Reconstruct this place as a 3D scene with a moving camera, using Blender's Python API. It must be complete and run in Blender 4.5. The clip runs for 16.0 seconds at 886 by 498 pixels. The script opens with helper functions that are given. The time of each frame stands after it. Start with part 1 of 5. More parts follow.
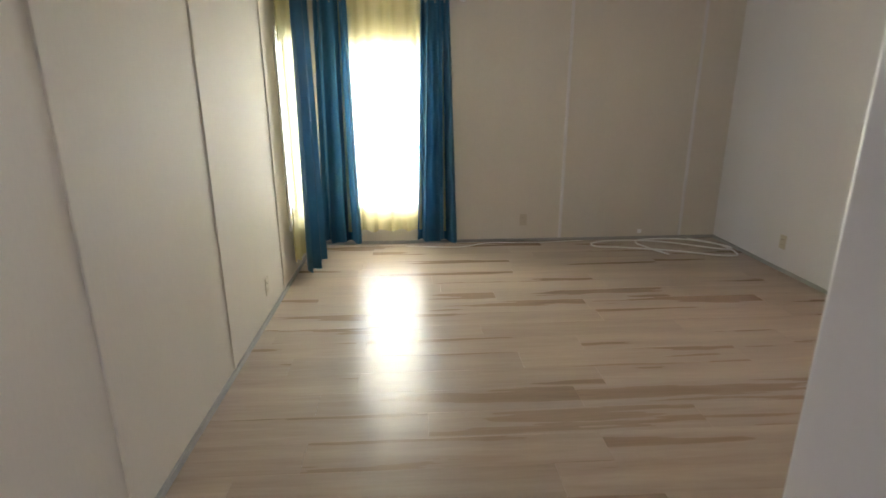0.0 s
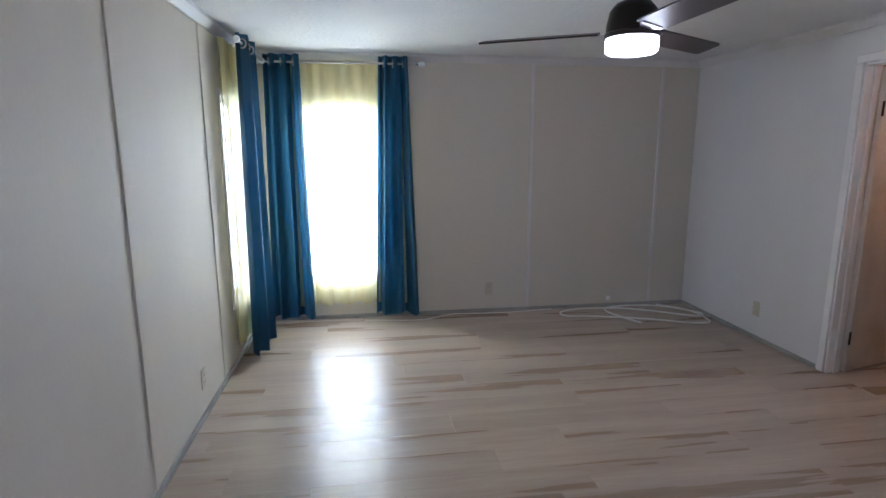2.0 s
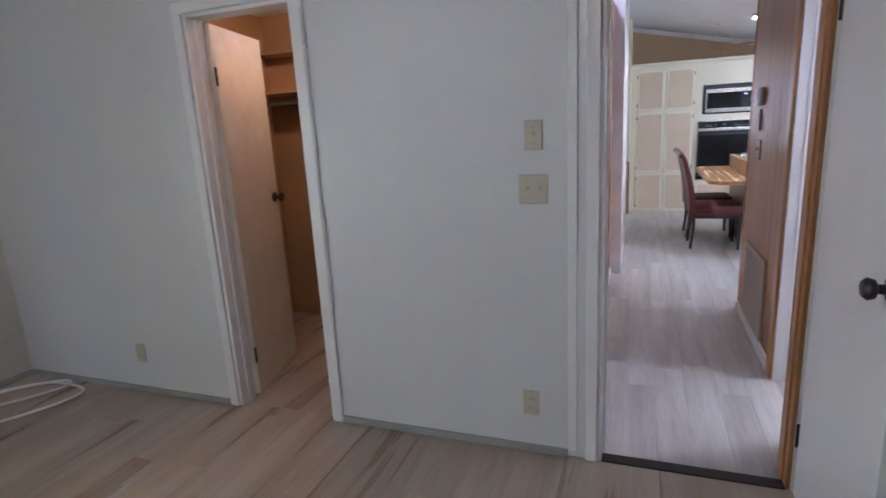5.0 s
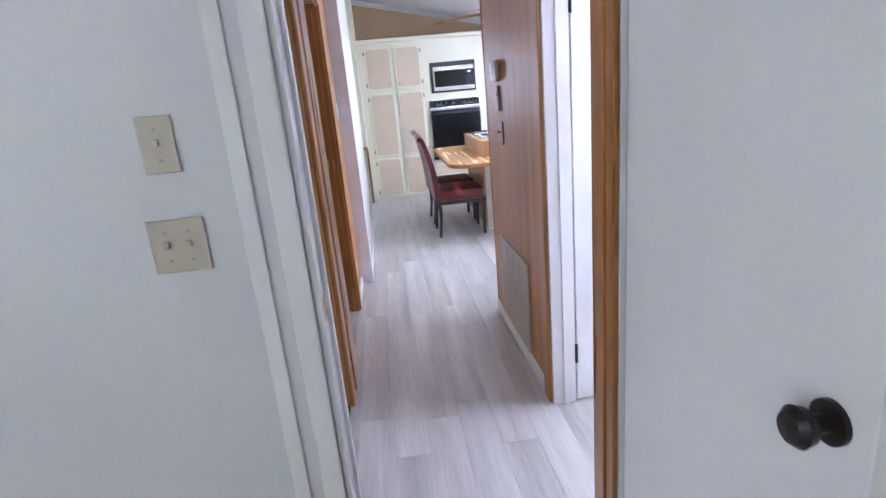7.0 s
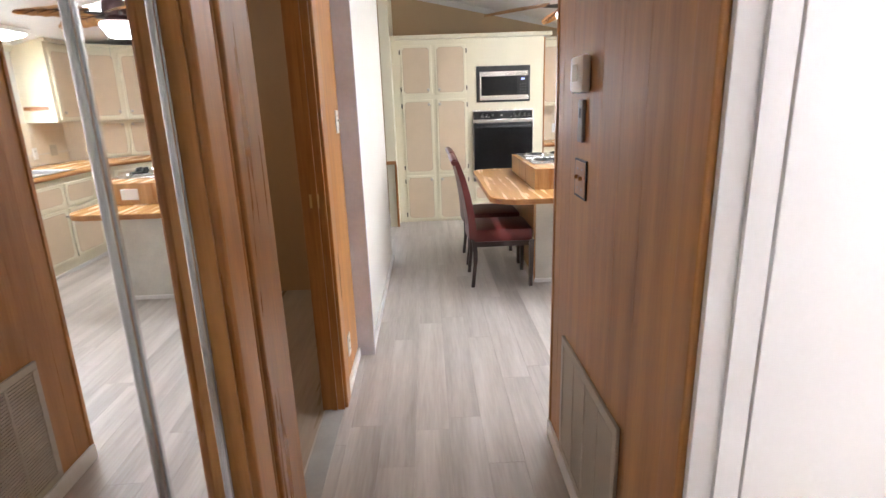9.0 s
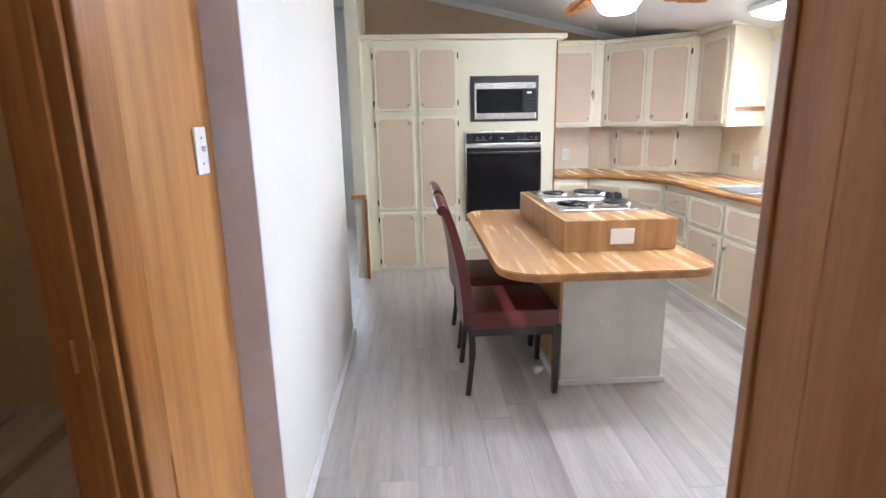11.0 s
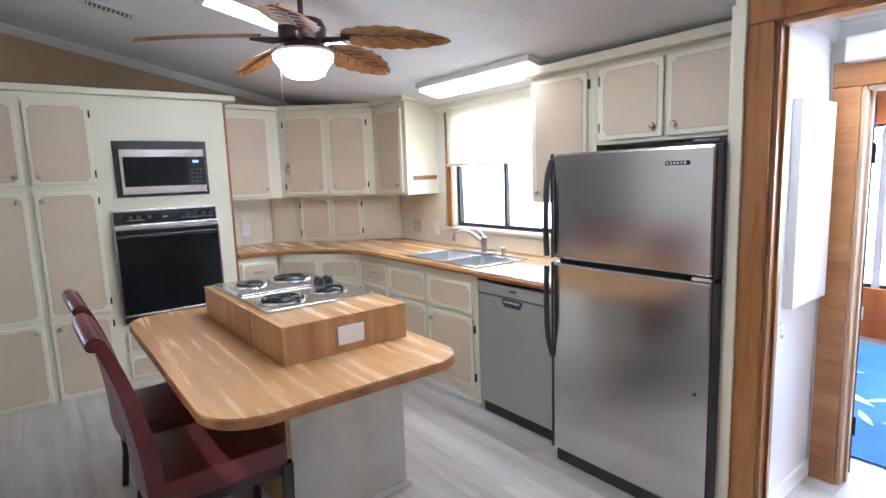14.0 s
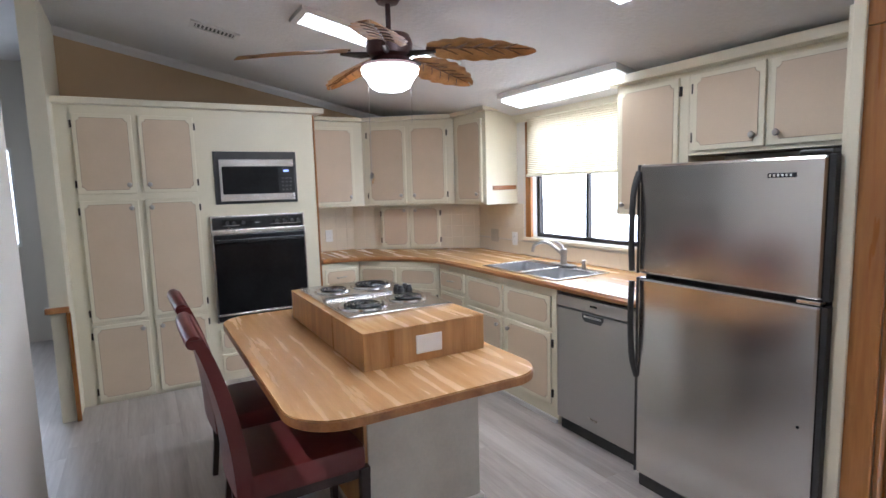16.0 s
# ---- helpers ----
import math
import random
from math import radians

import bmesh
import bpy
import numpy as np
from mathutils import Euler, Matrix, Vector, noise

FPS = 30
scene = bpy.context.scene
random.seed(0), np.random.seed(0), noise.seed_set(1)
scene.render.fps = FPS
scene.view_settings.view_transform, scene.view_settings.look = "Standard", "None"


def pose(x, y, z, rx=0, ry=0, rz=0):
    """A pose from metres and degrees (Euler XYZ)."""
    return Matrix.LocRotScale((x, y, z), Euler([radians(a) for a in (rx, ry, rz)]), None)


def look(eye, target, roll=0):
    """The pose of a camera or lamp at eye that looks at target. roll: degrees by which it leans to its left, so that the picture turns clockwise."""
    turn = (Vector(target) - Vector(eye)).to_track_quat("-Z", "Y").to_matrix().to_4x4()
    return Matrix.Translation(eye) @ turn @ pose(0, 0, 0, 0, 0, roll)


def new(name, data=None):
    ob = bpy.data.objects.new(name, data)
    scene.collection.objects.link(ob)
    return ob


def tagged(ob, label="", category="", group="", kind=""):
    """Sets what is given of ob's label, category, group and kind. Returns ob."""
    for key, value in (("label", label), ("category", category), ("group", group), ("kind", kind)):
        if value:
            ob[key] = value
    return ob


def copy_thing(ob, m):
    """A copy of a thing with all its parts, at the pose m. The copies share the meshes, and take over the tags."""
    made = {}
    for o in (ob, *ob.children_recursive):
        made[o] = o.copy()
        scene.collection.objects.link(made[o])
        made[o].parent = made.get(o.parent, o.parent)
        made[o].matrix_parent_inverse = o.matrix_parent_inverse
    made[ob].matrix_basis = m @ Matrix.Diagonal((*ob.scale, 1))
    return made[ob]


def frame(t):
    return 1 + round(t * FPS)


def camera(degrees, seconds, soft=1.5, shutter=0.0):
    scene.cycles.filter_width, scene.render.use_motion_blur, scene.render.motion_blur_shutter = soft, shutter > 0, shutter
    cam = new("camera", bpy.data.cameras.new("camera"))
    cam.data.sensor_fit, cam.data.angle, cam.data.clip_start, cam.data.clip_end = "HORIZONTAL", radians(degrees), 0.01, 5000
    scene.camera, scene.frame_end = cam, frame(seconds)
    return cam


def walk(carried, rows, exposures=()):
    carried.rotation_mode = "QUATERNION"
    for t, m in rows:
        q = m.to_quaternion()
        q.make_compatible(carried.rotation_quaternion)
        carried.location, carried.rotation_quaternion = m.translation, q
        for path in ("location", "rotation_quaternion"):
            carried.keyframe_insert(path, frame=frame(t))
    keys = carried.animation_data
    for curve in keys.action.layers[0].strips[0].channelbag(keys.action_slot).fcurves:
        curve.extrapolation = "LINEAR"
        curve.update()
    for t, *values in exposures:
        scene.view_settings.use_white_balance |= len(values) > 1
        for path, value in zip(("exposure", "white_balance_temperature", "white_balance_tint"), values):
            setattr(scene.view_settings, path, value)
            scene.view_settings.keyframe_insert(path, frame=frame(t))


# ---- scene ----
cam = camera(79.15, 16.0, 1.5, 0.2)
PATH = [
    (0, (1.494, -3.036, 1.47), (-0.417, -2.925, 0.891), -0.2),
    (0.3, (1.428, -3.003, 1.491), (-0.491, -3.054, 0.932), 0.4),
    (0.5, (1.39, -3.03, 1.504), (-0.529, -3.108, 0.946), -0.2),
    (1, (1.303, -3.13, 1.521), (-0.613, -3.146, 0.949), -0.5),
    (1.5, (1.278, -3.119, 1.515), (-0.656, -2.924, 1.043), -1.1),
    (2, (1.152, -3.053, 1.505), (-0.794, -2.776, 1.135), -0.1),
    (2.5, (0.965, -2.958, 1.533), (-0.982, -2.623, 1.222), -0.1),
    (3, (0.77, -2.822, 1.548), (-1.114, -2.176, 1.367), -2.2),
    (3.5, (0.569, -2.73, 1.569), (-1.206, -1.824, 1.395), -3.5),
    (4, (0.388, -2.554, 1.543), (-1.201, -1.367, 1.283), -2.5),
    (4.5, (0.233, -2.347, 1.455), (-0.907, -0.748, 1.074), -3.5),
    (5, (0.159, -2.13, 1.434), (-0.528, -0.305, 0.991), -3.2),
    (5.2, (0.152, -2.023, 1.432), (-0.411, -0.158, 0.981), -3.2),
    (7.3, (0.243, -0.963, 1.44), (0.501, 0.936, 0.868), -3.4),
    (7.5, (0.272, -0.822, 1.435), (0.56, 1.073, 0.865), -2.0),
    (8, (0.342, -0.52, 1.447), (0.541, 1.394, 0.9), -1.5),
    (8.5, (0.366, -0.228, 1.433), (0.387, 1.697, 0.892), -2.0),
    (9, (0.362, 0.073, 1.448), (0.403, 2.0, 0.913), -2.0),
    (9.2, (0.379, 0.213, 1.452), (0.427, 2.145, 0.938), -1.1),
    (11.3, (0.428, 1.725, 1.419), (0.551, 3.667, 0.958), -1.1),
    (11.5, (0.427, 1.848, 1.418), (0.615, 3.786, 0.96), -1.3),
    (12, (0.464, 2.087, 1.412), (0.794, 4.002, 0.939), -2.6),
    (12.5, (0.481, 2.165, 1.42), (1.326, 3.897, 0.885), -3.3),
    (13, (0.465, 2.143, 1.469), (1.604, 3.741, 1.083), -2.9),
    (13.5, (0.446, 2.134, 1.492), (1.642, 3.71, 1.191), -2.8),
    (14, (0.439, 2.123, 1.492), (1.647, 3.694, 1.217), -2.0),
    (14.5, (0.439, 2.118, 1.491), (1.648, 3.689, 1.226), -1.6),
    (15, (0.442, 2.128, 1.499), (1.624, 3.721, 1.247), -1.6),
    (15.5, (0.437, 2.137, 1.499), (1.536, 3.79, 1.26), -1.5),
    (16, (0.427, 2.142, 1.501), (1.406, 3.871, 1.267), -1.6),
]
LIGHT = [(0, 0.4, 5900, 14), (1.0, 0.3, 5350, 15), (1.4, 0.25, 5150, 16), (2.2, 0.15, 4800, 18), (3.3, 0.3, 4800, 17), (5.2, 0.35, 4950, 16), (7.3, 1.0, 4750, 14), (8.1, 0.95, 5150, 11), (8.6, 0.7, 5900, 11), (9.2, 0.85, 5800, 11), (11.3, 0.6, 5300, 12), (12.6, 0.6, 5200, 12), (13.4, 0.2, 5150, 11), (14.8, 0.15, 5150, 11), (16, -0.15, 5350, 13)]
walk(cam, [(t, look(eye, target, roll)) for t, eye, target, roll in PATH], LIGHT)

# ---- world and lights ----
world = bpy.data.worlds.new("sky")
scene.world = world
world.use_nodes = True
wn = world.node_tree
sky = wn.nodes.new("ShaderNodeTexSky")
sky.sky_type, sky.sun_disc = "NISHITA", False
sky.sun_elevation, sky.sun_rotation = radians(42), radians(200)
wn.nodes["Background"].inputs["Strength"].default_value = 0.12
wn.links.new(sky.outputs["Color"], wn.nodes["Background"].inputs["Color"])


def lamp(name, kind, energy, colour, m, size=0.1, size_y=None):
    d = bpy.data.lights.new(name, kind)
    d.energy, d.color = energy, colour
    if kind == "AREA":
        d.shape, d.size, d.size_y = "RECTANGLE", size, size_y or size
    elif kind == "SUN":
        d.angle = size
    else:
        d.shadow_soft_size = size
    ob = new(name, d)
    ob.matrix_world = m
    return ob


DAY = (0.93, 0.97, 1.0)
WARM = (1.0, 0.80, 0.58)
lamp("sun", "SUN", 2.0, (1.0, 0.95, 0.88), look((0, 0, 10), (2.0, 3.6, 6.0)), radians(0.5))
# daylight through the openings
lamp("daylight_bedroom_west", "AREA", 54, DAY, look((-3.66, -3.25, 1.08), (0, -3.25, 0.9)), 0.62, 1.4)
lamp("daylight_bedroom_south", "AREA", 9, DAY, look((-3.03, -4.08, 1.14), (-3.03, 0, 1.0)), 0.7, 1.36)
lamp("daylight_kitchen", "AREA", 27, DAY, look((3.345, 5.06, 1.53), (0, 5.06, 1.4)), 1.08, 0.9)
lamp("daylight_sunroom", "AREA", 230, DAY, look((6.35, 2.0, 1.45), (3.0, 2.0, 0.8)), 3.6, 1.1)
lamp("daylight_living", "AREA", 13, DAY, look((-1.2, 8.9, 1.5), (-1.2, 5, 1.0)), 1.5, 1.0)
# lamps of the place, and two added fill lights without fixtures
lamp("fan_lamp_bedroom", "POINT", 13, (1.0, 0.83, 0.68), pose(-1.19, -1.88, 1.94), 0.03)
lamp("closet_lamp", "POINT", 11, (1.0, 0.47, 0.14), pose(-1.64, 0.5, 2.185), 0.03)
lamp("bath_lamp", "AREA", 54, (1.0, 0.95, 0.93), look((1.9, 1.1, 2.22), (1.9, 1.1, 0)), 0.9, 0.9)
# added unseen fill, gives the doorway jamb its cool light
lamp("ensuite_fill", "AREA", 18, (0.94, 0.93, 1.0), look((2.3, -2.6, 2.22), (2.3, -2.6, 0)), 0.6, 0.6)
lamp("passage_lamp", "AREA", 14, (0.95, 0.97, 1.0), look((2.95, 2.5, 2.02), (2.95, 2.5, 0)), 0.3, 0.3)
# added fill without a fixture, brightens the side room
lamp("dim_room_fill", "POINT", 9, (1.0, 0.84, 0.62), pose(-1.2, 2.3, 2.1), 0.1)
lamp("fan_lamp_kitchen", "POINT", 4.0, (1.0, 0.88, 0.72), pose(1.56, 4.62, 2.015), 0.04)
tilt = math.degrees(math.atan(0.215))
lamp("troffer_lamp", "AREA", 6, (1.0, 0.96, 0.9), pose(1.77, 5.24, 2.345, 0, tilt, 0), 0.9, 0.22)
lamp("troffer_lamp_south", "AREA", 12, (1.0, 0.96, 0.9), pose(1.83, 3.73, 2.333, 0, tilt, 0), 0.9, 0.22)
lamp("sink_lamp", "AREA", 9, (1.0, 0.96, 0.85), pose(2.89, 4.88, 2.07, 0, tilt, 0), 0.16, 1.0)


# ---- materials ----
def rgb(h):
    """Linear colour from a hex sRGB string."""
    v = [int(h[i:i + 2], 16) / 255 for i in (0, 2, 4)]
    return tuple((c / 12.92 if c <= 0.04045 else ((c + 0.055) / 1.055) ** 2.4) for c in v) + (1.0,)


def mix(a, b, f):
    return tuple(x + (y - x) * f for x, y in zip(a, b))


def material(name, colour, rough=0.5, metal=0.0, vary=0.12, scale=6.0, grain=60.0, bump=0.15, stretch=(1, 1, 1), spec=0.5,
             second=None, per_object=0.0, dist=0.002, rough_vary=0.08):
    """A procedural surface: colour varied at two scales, uneven gloss, fine relief."""
    m = bpy.data.materials.new(name)
    m.use_nodes = True
    nt = m.node_tree
    n, l = nt.nodes, nt.links
    p = n["Principled BSDF"]
    co = n.new("ShaderNodeTexCoord")
    mp = n.new("ShaderNodeMapping")
    mp.inputs["Scale"].default_value = stretch
    l.new(co.outputs["Object"], mp.inputs["Vector"])
    big = n.new("ShaderNodeTexNoise")
    big.inputs["Scale"].default_value, big.inputs["Detail"].default_value = scale, 4
    fine = n.new("ShaderNodeTexNoise")
    fine.inputs["Scale"].default_value, fine.inputs["Detail"].default_value = grain, 3
    l.new(mp.outputs["Vector"], big.inputs["Vector"])
    l.new(mp.outputs["Vector"], fine.inputs["Vector"])
    ramp = n.new("ShaderNodeMix")
    ramp.data_type = "RGBA"
    dark = second or mix(colour, (0, 0, 0, 1), vary * 1.6)
    ramp.inputs["A"].default_value, ramp.inputs["B"].default_value = dark, mix(colour, (1, 1, 1, 1), vary * 0.15)
    add = n.new("ShaderNodeMath")
    add.operation = "MULTIPLY_ADD"
    l.new(fine.outputs["Fac"], add.inputs[0])
    add.inputs[1].default_value = 0.35
    l.new(big.outputs["Fac"], add.inputs[2])
    sub = n.new("ShaderNodeMapRange")
    sub.inputs["From Min"].default_value, sub.inputs["From Max"].default_value = 0.42, 0.92
    l.new(add.outputs[0], sub.inputs["Value"])
    l.new(sub.outputs["Result"], ramp.inputs["Factor"])
    out = ramp.outputs["Result"]
    if per_object:
        info = n.new("ShaderNodeObjectInfo")
        hsv = n.new("ShaderNodeHueSaturation")
        mr = n.new("ShaderNodeMapRange")
        mr.inputs["To Min"].default_value, mr.inputs["To Max"].default_value = 1 - per_object, 1 + per_object
        l.new(info.outputs["Random"], mr.inputs["Value"])
        l.new(mr.outputs["Result"], hsv.inputs["Value"])
        l.new(out, hsv.inputs["Color"])
        off = n.new("ShaderNodeVectorMath")
        off.operation = "MULTIPLY_ADD"
        comb = n.new("ShaderNodeCombineXYZ")
        for k in "XYZ":
            l.new(info.outputs["Random"], comb.inputs[k])
        off.inputs[1].default_value = (37, 53, 11)
        l.new(comb.outputs[0], off.inputs[0])
        l.new(co.outputs["Object"], off.inputs[2])
        l.new(off.outputs[0], mp.inputs["Vector"])
        out = hsv.outputs["Color"]
    l.new(out, p.inputs["Base Color"])
    rr = n.new("ShaderNodeMapRange")
    rr.inputs["To Min"].default_value, rr.inputs["To Max"].default_value = max(0.02, rough - rough_vary), min(1, rough + rough_vary)
    l.new(big.outputs["Fac"], rr.inputs["Value"])
    l.new(rr.outputs["Result"], p.inputs["Roughness"])
    p.inputs["Metallic"].default_value = metal
    p.inputs["Specular IOR Level"].default_value = spec
    if bump:
        b = n.new("ShaderNodeBump")
        b.inputs["Strength"].default_value, b.inputs["Distance"].default_value = bump, dist
        l.new(fine.outputs["Fac"], b.inputs["Height"])
        l.new(b.outputs["Normal"], p.inputs["Normal"])
    return m


def wood(name, light, dark, axis, rough=0.35, per_object=0.06, ring=9.0, bump=0.1, along=0.07):
    """Wood with grain along one axis (0 x, 1 y, 2 z)."""
    st = [ring, ring, ring]
    st[axis] = ring * along
    return material(name, light, rough, 0, 0.1, 1.0, 9.0, bump, st, 0.5, dark, per_object, 0.001)


def glow(name, colour, strength):
    m = bpy.data.materials.new(name)
    m.use_nodes = True
    p = m.node_tree.nodes["Principled BSDF"]
    p.inputs["Base Color"].default_value = (0.8, 0.8, 0.8, 1)
    p.inputs["Emission Color"].default_value = colour
    p.inputs["Emission Strength"].default_value = strength
    return m


def sheer(name, colour, clear, scatter=0.45):
    m = bpy.data.materials.new(name)
    m.use_nodes = True
    n, l = m.node_tree.nodes, m.node_tree.links
    n.remove(n["Principled BSDF"])
    tr, tl, df = n.new("ShaderNodeBsdfTransparent"), n.new("ShaderNodeBsdfTranslucent"), n.new("ShaderNodeBsdfDiffuse")
    weave = n.new("ShaderNodeTexNoise")
    weave.inputs["Scale"].default_value = 14
    cm = n.new("ShaderNodeMix")
    cm.data_type = "RGBA"
    cm.inputs["A"].default_value, cm.inputs["B"].default_value = mix(colour, (0, 0, 0, 1), 0.15), colour
    l.new(weave.outputs["Fac"], cm.inputs["Factor"])
    for s in (tl, df):
        l.new(cm.outputs["Result"], s.inputs["Color"])
    tr.inputs["Color"].default_value = (1, 0.98, 0.9, 1)
    a, b = n.new("ShaderNodeMixShader"), n.new("ShaderNodeMixShader")
    a.inputs[0].default_value, b.inputs[0].default_value = scatter, clear
    l.new(tl.outputs[0], a.inputs[1])
    l.new(df.outputs[0], a.inputs[2])
    l.new(a.outputs[0], b.inputs[1])
    l.new(tr.outputs[0], b.inputs[2])
    l.new(b.outputs[0], n["Material Output"].inputs["Surface"])
    return m


def glass(name):
    m = bpy.data.materials.new(name)
    m.use_nodes = True
    p = m.node_tree.nodes["Principled BSDF"]
    p.inputs["Transmission Weight"].default_value, p.inputs["Roughness"].default_value, p.inputs["IOR"].default_value = 1.0, 0.0, 1.02
    return m


M_WALL_BED = material("painted_panel_greige", (0.62, 0.575, 0.49, 1), 0.6, 0, 0.06, 1.5, 90, 0.1, (1, 1, 0.25))
M_WALL_GREY = material("painted_panel_pale_grey", (0.66, 0.645, 0.64, 1), 0.45, 0, 0.05, 1.5, 90, 0.1, (1, 1, 0.25))
M_WHITE = material("white_gloss_paint", (0.78, 0.76, 0.74, 1), 0.32, 0, 0.04, 3, 60, 0.06)
M_TRIM = material("grey_white_trim_paint", (0.66, 0.64, 0.62, 1), 0.4, 0, 0.06, 4, 50, 0.08)
M_CREAM = material("cream_wall_paper", (0.72, 0.685, 0.62, 1), 0.5, 0, 0.05, 1.5, 120, 0.1, (1, 1, 0.3))
M_TAN = material("tan_wall_paint", (0.47, 0.335, 0.19, 1), 0.6, 0, 0.06, 2, 90, 0.1)
M_CEIL = material("textured_ceiling", (0.72, 0.71, 0.70, 1), 0.8, 0, 0.05, 2.5, 38, 0.8, dist=0.006)
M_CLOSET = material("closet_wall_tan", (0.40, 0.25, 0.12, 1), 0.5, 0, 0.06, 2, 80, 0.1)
M_CAB = material("cabinet_cream_paint", (0.76, 0.705, 0.54, 1), 0.36, 0, 0.05, 3, 70, 0.08)
M_CABPANEL = material("cabinet_beige_panel", (0.64, 0.51, 0.36, 1), 0.45, 0, 0.06, 4, 160, 0.12)
M_GROOVE = material("panel_outline_brown", (0.30, 0.22, 0.15, 1), 0.6, 0, 0.1, 8, 60, 0)
M_WOODPANEL = wood("hall_wood_panelling", rgb("bd8746"), rgb("925f2a"), 2, 0.42, 0.1, 14)
M_WOODTRIM = wood("oak_stained_trim", rgb("b87e3c"), rgb("82501e"), 2, 0.3, 0.05, 12)
M_WOODTRIM_Y = wood("oak_stained_trim_across", rgb("b07a42"), rgb("7a4a20"), 1, 0.32, 0.05, 12)
M_BLOCK_Y = wood("butcher_block_laminate", rgb("d2a872"), rgb("ab7c47"), 1, 0.26, 0.03, 20)
M_BLOCK_Z = wood("butcher_block_upright", rgb("c79c62"), rgb("97683a"), 2, 0.3, 0.03, 16)
M_PINE = wood("knotty_pine_panel", rgb("c77a3a"), rgb("a05a22"), 2, 0.4, 0.05, 8)
M_PLANK_BED = wood("bedroom_laminate", rgb("b0a08d"), rgb("8f7e6c"), 1, 0.29, 0.06, 7, 0.06)
M_PLANK_HALL = wood("grey_vinyl_plank", rgb("c6bfb8"), rgb("9a9189"), 1, 0.36, 0.035, 9, 0.05)
M_SUB = material("dark_joint", (0.24, 0.21, 0.18, 1), 0.8)
M_SUB_PALE = material("grey_joint", (0.38, 0.36, 0.33, 1), 0.8)
M_GREYBASE = material("grey_base_strip", (0.36, 0.35, 0.33, 1), 0.5)
M_TEAL = material("teal_satin_cloth", rgb("356f92"), 0.42, 0, 0.15, 5, 220, 0.25, (1, 1, 0.3))
M_SHEER = sheer("yellow_sheer_voile", (0.86, 0.78, 0.42, 1), 0.30)
M_SHADE = sheer("cream_cellular_shade", (0.74, 0.67, 0.52, 1), 0.0, 0.75)
M_BRONZE = material("dark_bronze", (0.035, 0.028, 0.024, 1), 0.35, 0.6, 0.1, 8, 90, 0.05)
M_BLADE = material("espresso_blade", (0.045, 0.032, 0.026, 1), 0.4, 0, 0.1, 4, 40, 0.1, (1, 8, 1))
M_LEAF = material("carved_leaf_wood", rgb("b98a4c"), 0.42, 0, 0.1, 6, 50, 0.25, (2, 2, 2), second=rgb("7a5222"))
M_VEIN = material("leaf_vein_dark", rgb("5c3a18"), 0.5)
M_MAHOG = material("mahogany_motor", (0.055, 0.018, 0.016, 1), 0.35, 0.3, 0.1, 6, 60, 0.05)
M_STEEL = material("brushed_stainless", (0.60, 0.585, 0.565, 1), 0.20, 1.0, 0.015, 0.8, 60, 0.02, (0.2, 0.2, 6), dist=0.0003, rough_vary=0.02)
M_STEEL_DW = material("dishwasher_steel", (0.46, 0.45, 0.44, 1), 0.36, 1.0, 0.015, 0.8, 60, 0.02, (0.2, 0.2, 6), dist=0.0003, rough_vary=0.02)
M_BOWL = material("bowl_steel", (0.66, 0.65, 0.64, 1), 0.4, 1.0, 0.02, 3, 60, 0.02, dist=0.0003)
M_CHROME = material("chrome", (0.75, 0.75, 0.75, 1), 0.1, 1.0, 0.03, 4, 40, 0)
M_NICKEL = material("brushed_nickel", (0.5, 0.48, 0.45, 1), 0.3, 1.0, 0.05, 8, 60, 0.05)
M_ALU = material("aluminium_frame", (0.66, 0.67, 0.69, 1), 0.2, 1.0, 0.02, 6, 60, 0.0, rough_vary=0.02)
M_BLACK = material("black_enamel", (0.012, 0.012, 0.013, 1), 0.22, 0, 0.1, 6, 60, 0.02)
M_BLACKGLASS = material("black_oven_glass", (0.006, 0.006, 0.007, 1), 0.06, 0, 0.05, 4, 40, 0, spec=0.22, rough_vary=0.02)
M_BLACKPL = material("black_plastic", (0.02, 0.02, 0.02, 1), 0.4, 0, 0.1, 8, 120, 0.15)
M_LEATHER = material("oxblood_leather", rgb("5f1b1a"), 0.36, 0, 0.14, 7, 240, 0.3)
M_ESPRESSO = material("espresso_wood", (0.028, 0.013, 0.010, 1), 0.35, 0, 0.1, 4, 60, 0.1)
M_IVORY = material("ivory_plastic", (0.52, 0.47, 0.36, 1), 0.4, 0, 0.04, 8, 60, 0)
M_PLATE = material("white_plastic", (0.82, 0.82, 0.80, 1), 0.35, 0, 0.03, 8, 60, 0)
M_CABLE = material("white_cable", (0.78, 0.77, 0.74, 1), 0.45, 0, 0.05, 8, 60, 0)
M_TILE = material("cream_glazed_tile", (0.80, 0.71, 0.55, 1), 0.14, 0, 0.05, 4, 60, 0.03, per_object=0.01)
M_GRILLE = material("beige_metal_grille", (0.50, 0.44, 0.36, 1), 0.5, 0.2, 0.06, 6, 60, 0.05)
M_BRASS = material("brass", (0.7, 0.5, 0.22, 1), 0.3, 1.0)
M_RUG = material("blue_patterned_rug", (0.03, 0.13, 0.36, 1), 0.95, 0, 0.1, 3, 150, 0.5, second=(0.06, 0.22, 0.48, 1))
M_RUGLEAF = material("pale_rug_pattern", (0.50, 0.66, 0.80, 1), 0.95, 0, 0.1, 6, 150, 0.5)
M_MIRROR = material("mirror_silver", (0.9, 0.9, 0.9, 1), 0.005, 1.0, 0, 1, 1, 0, rough_vary=0.0)
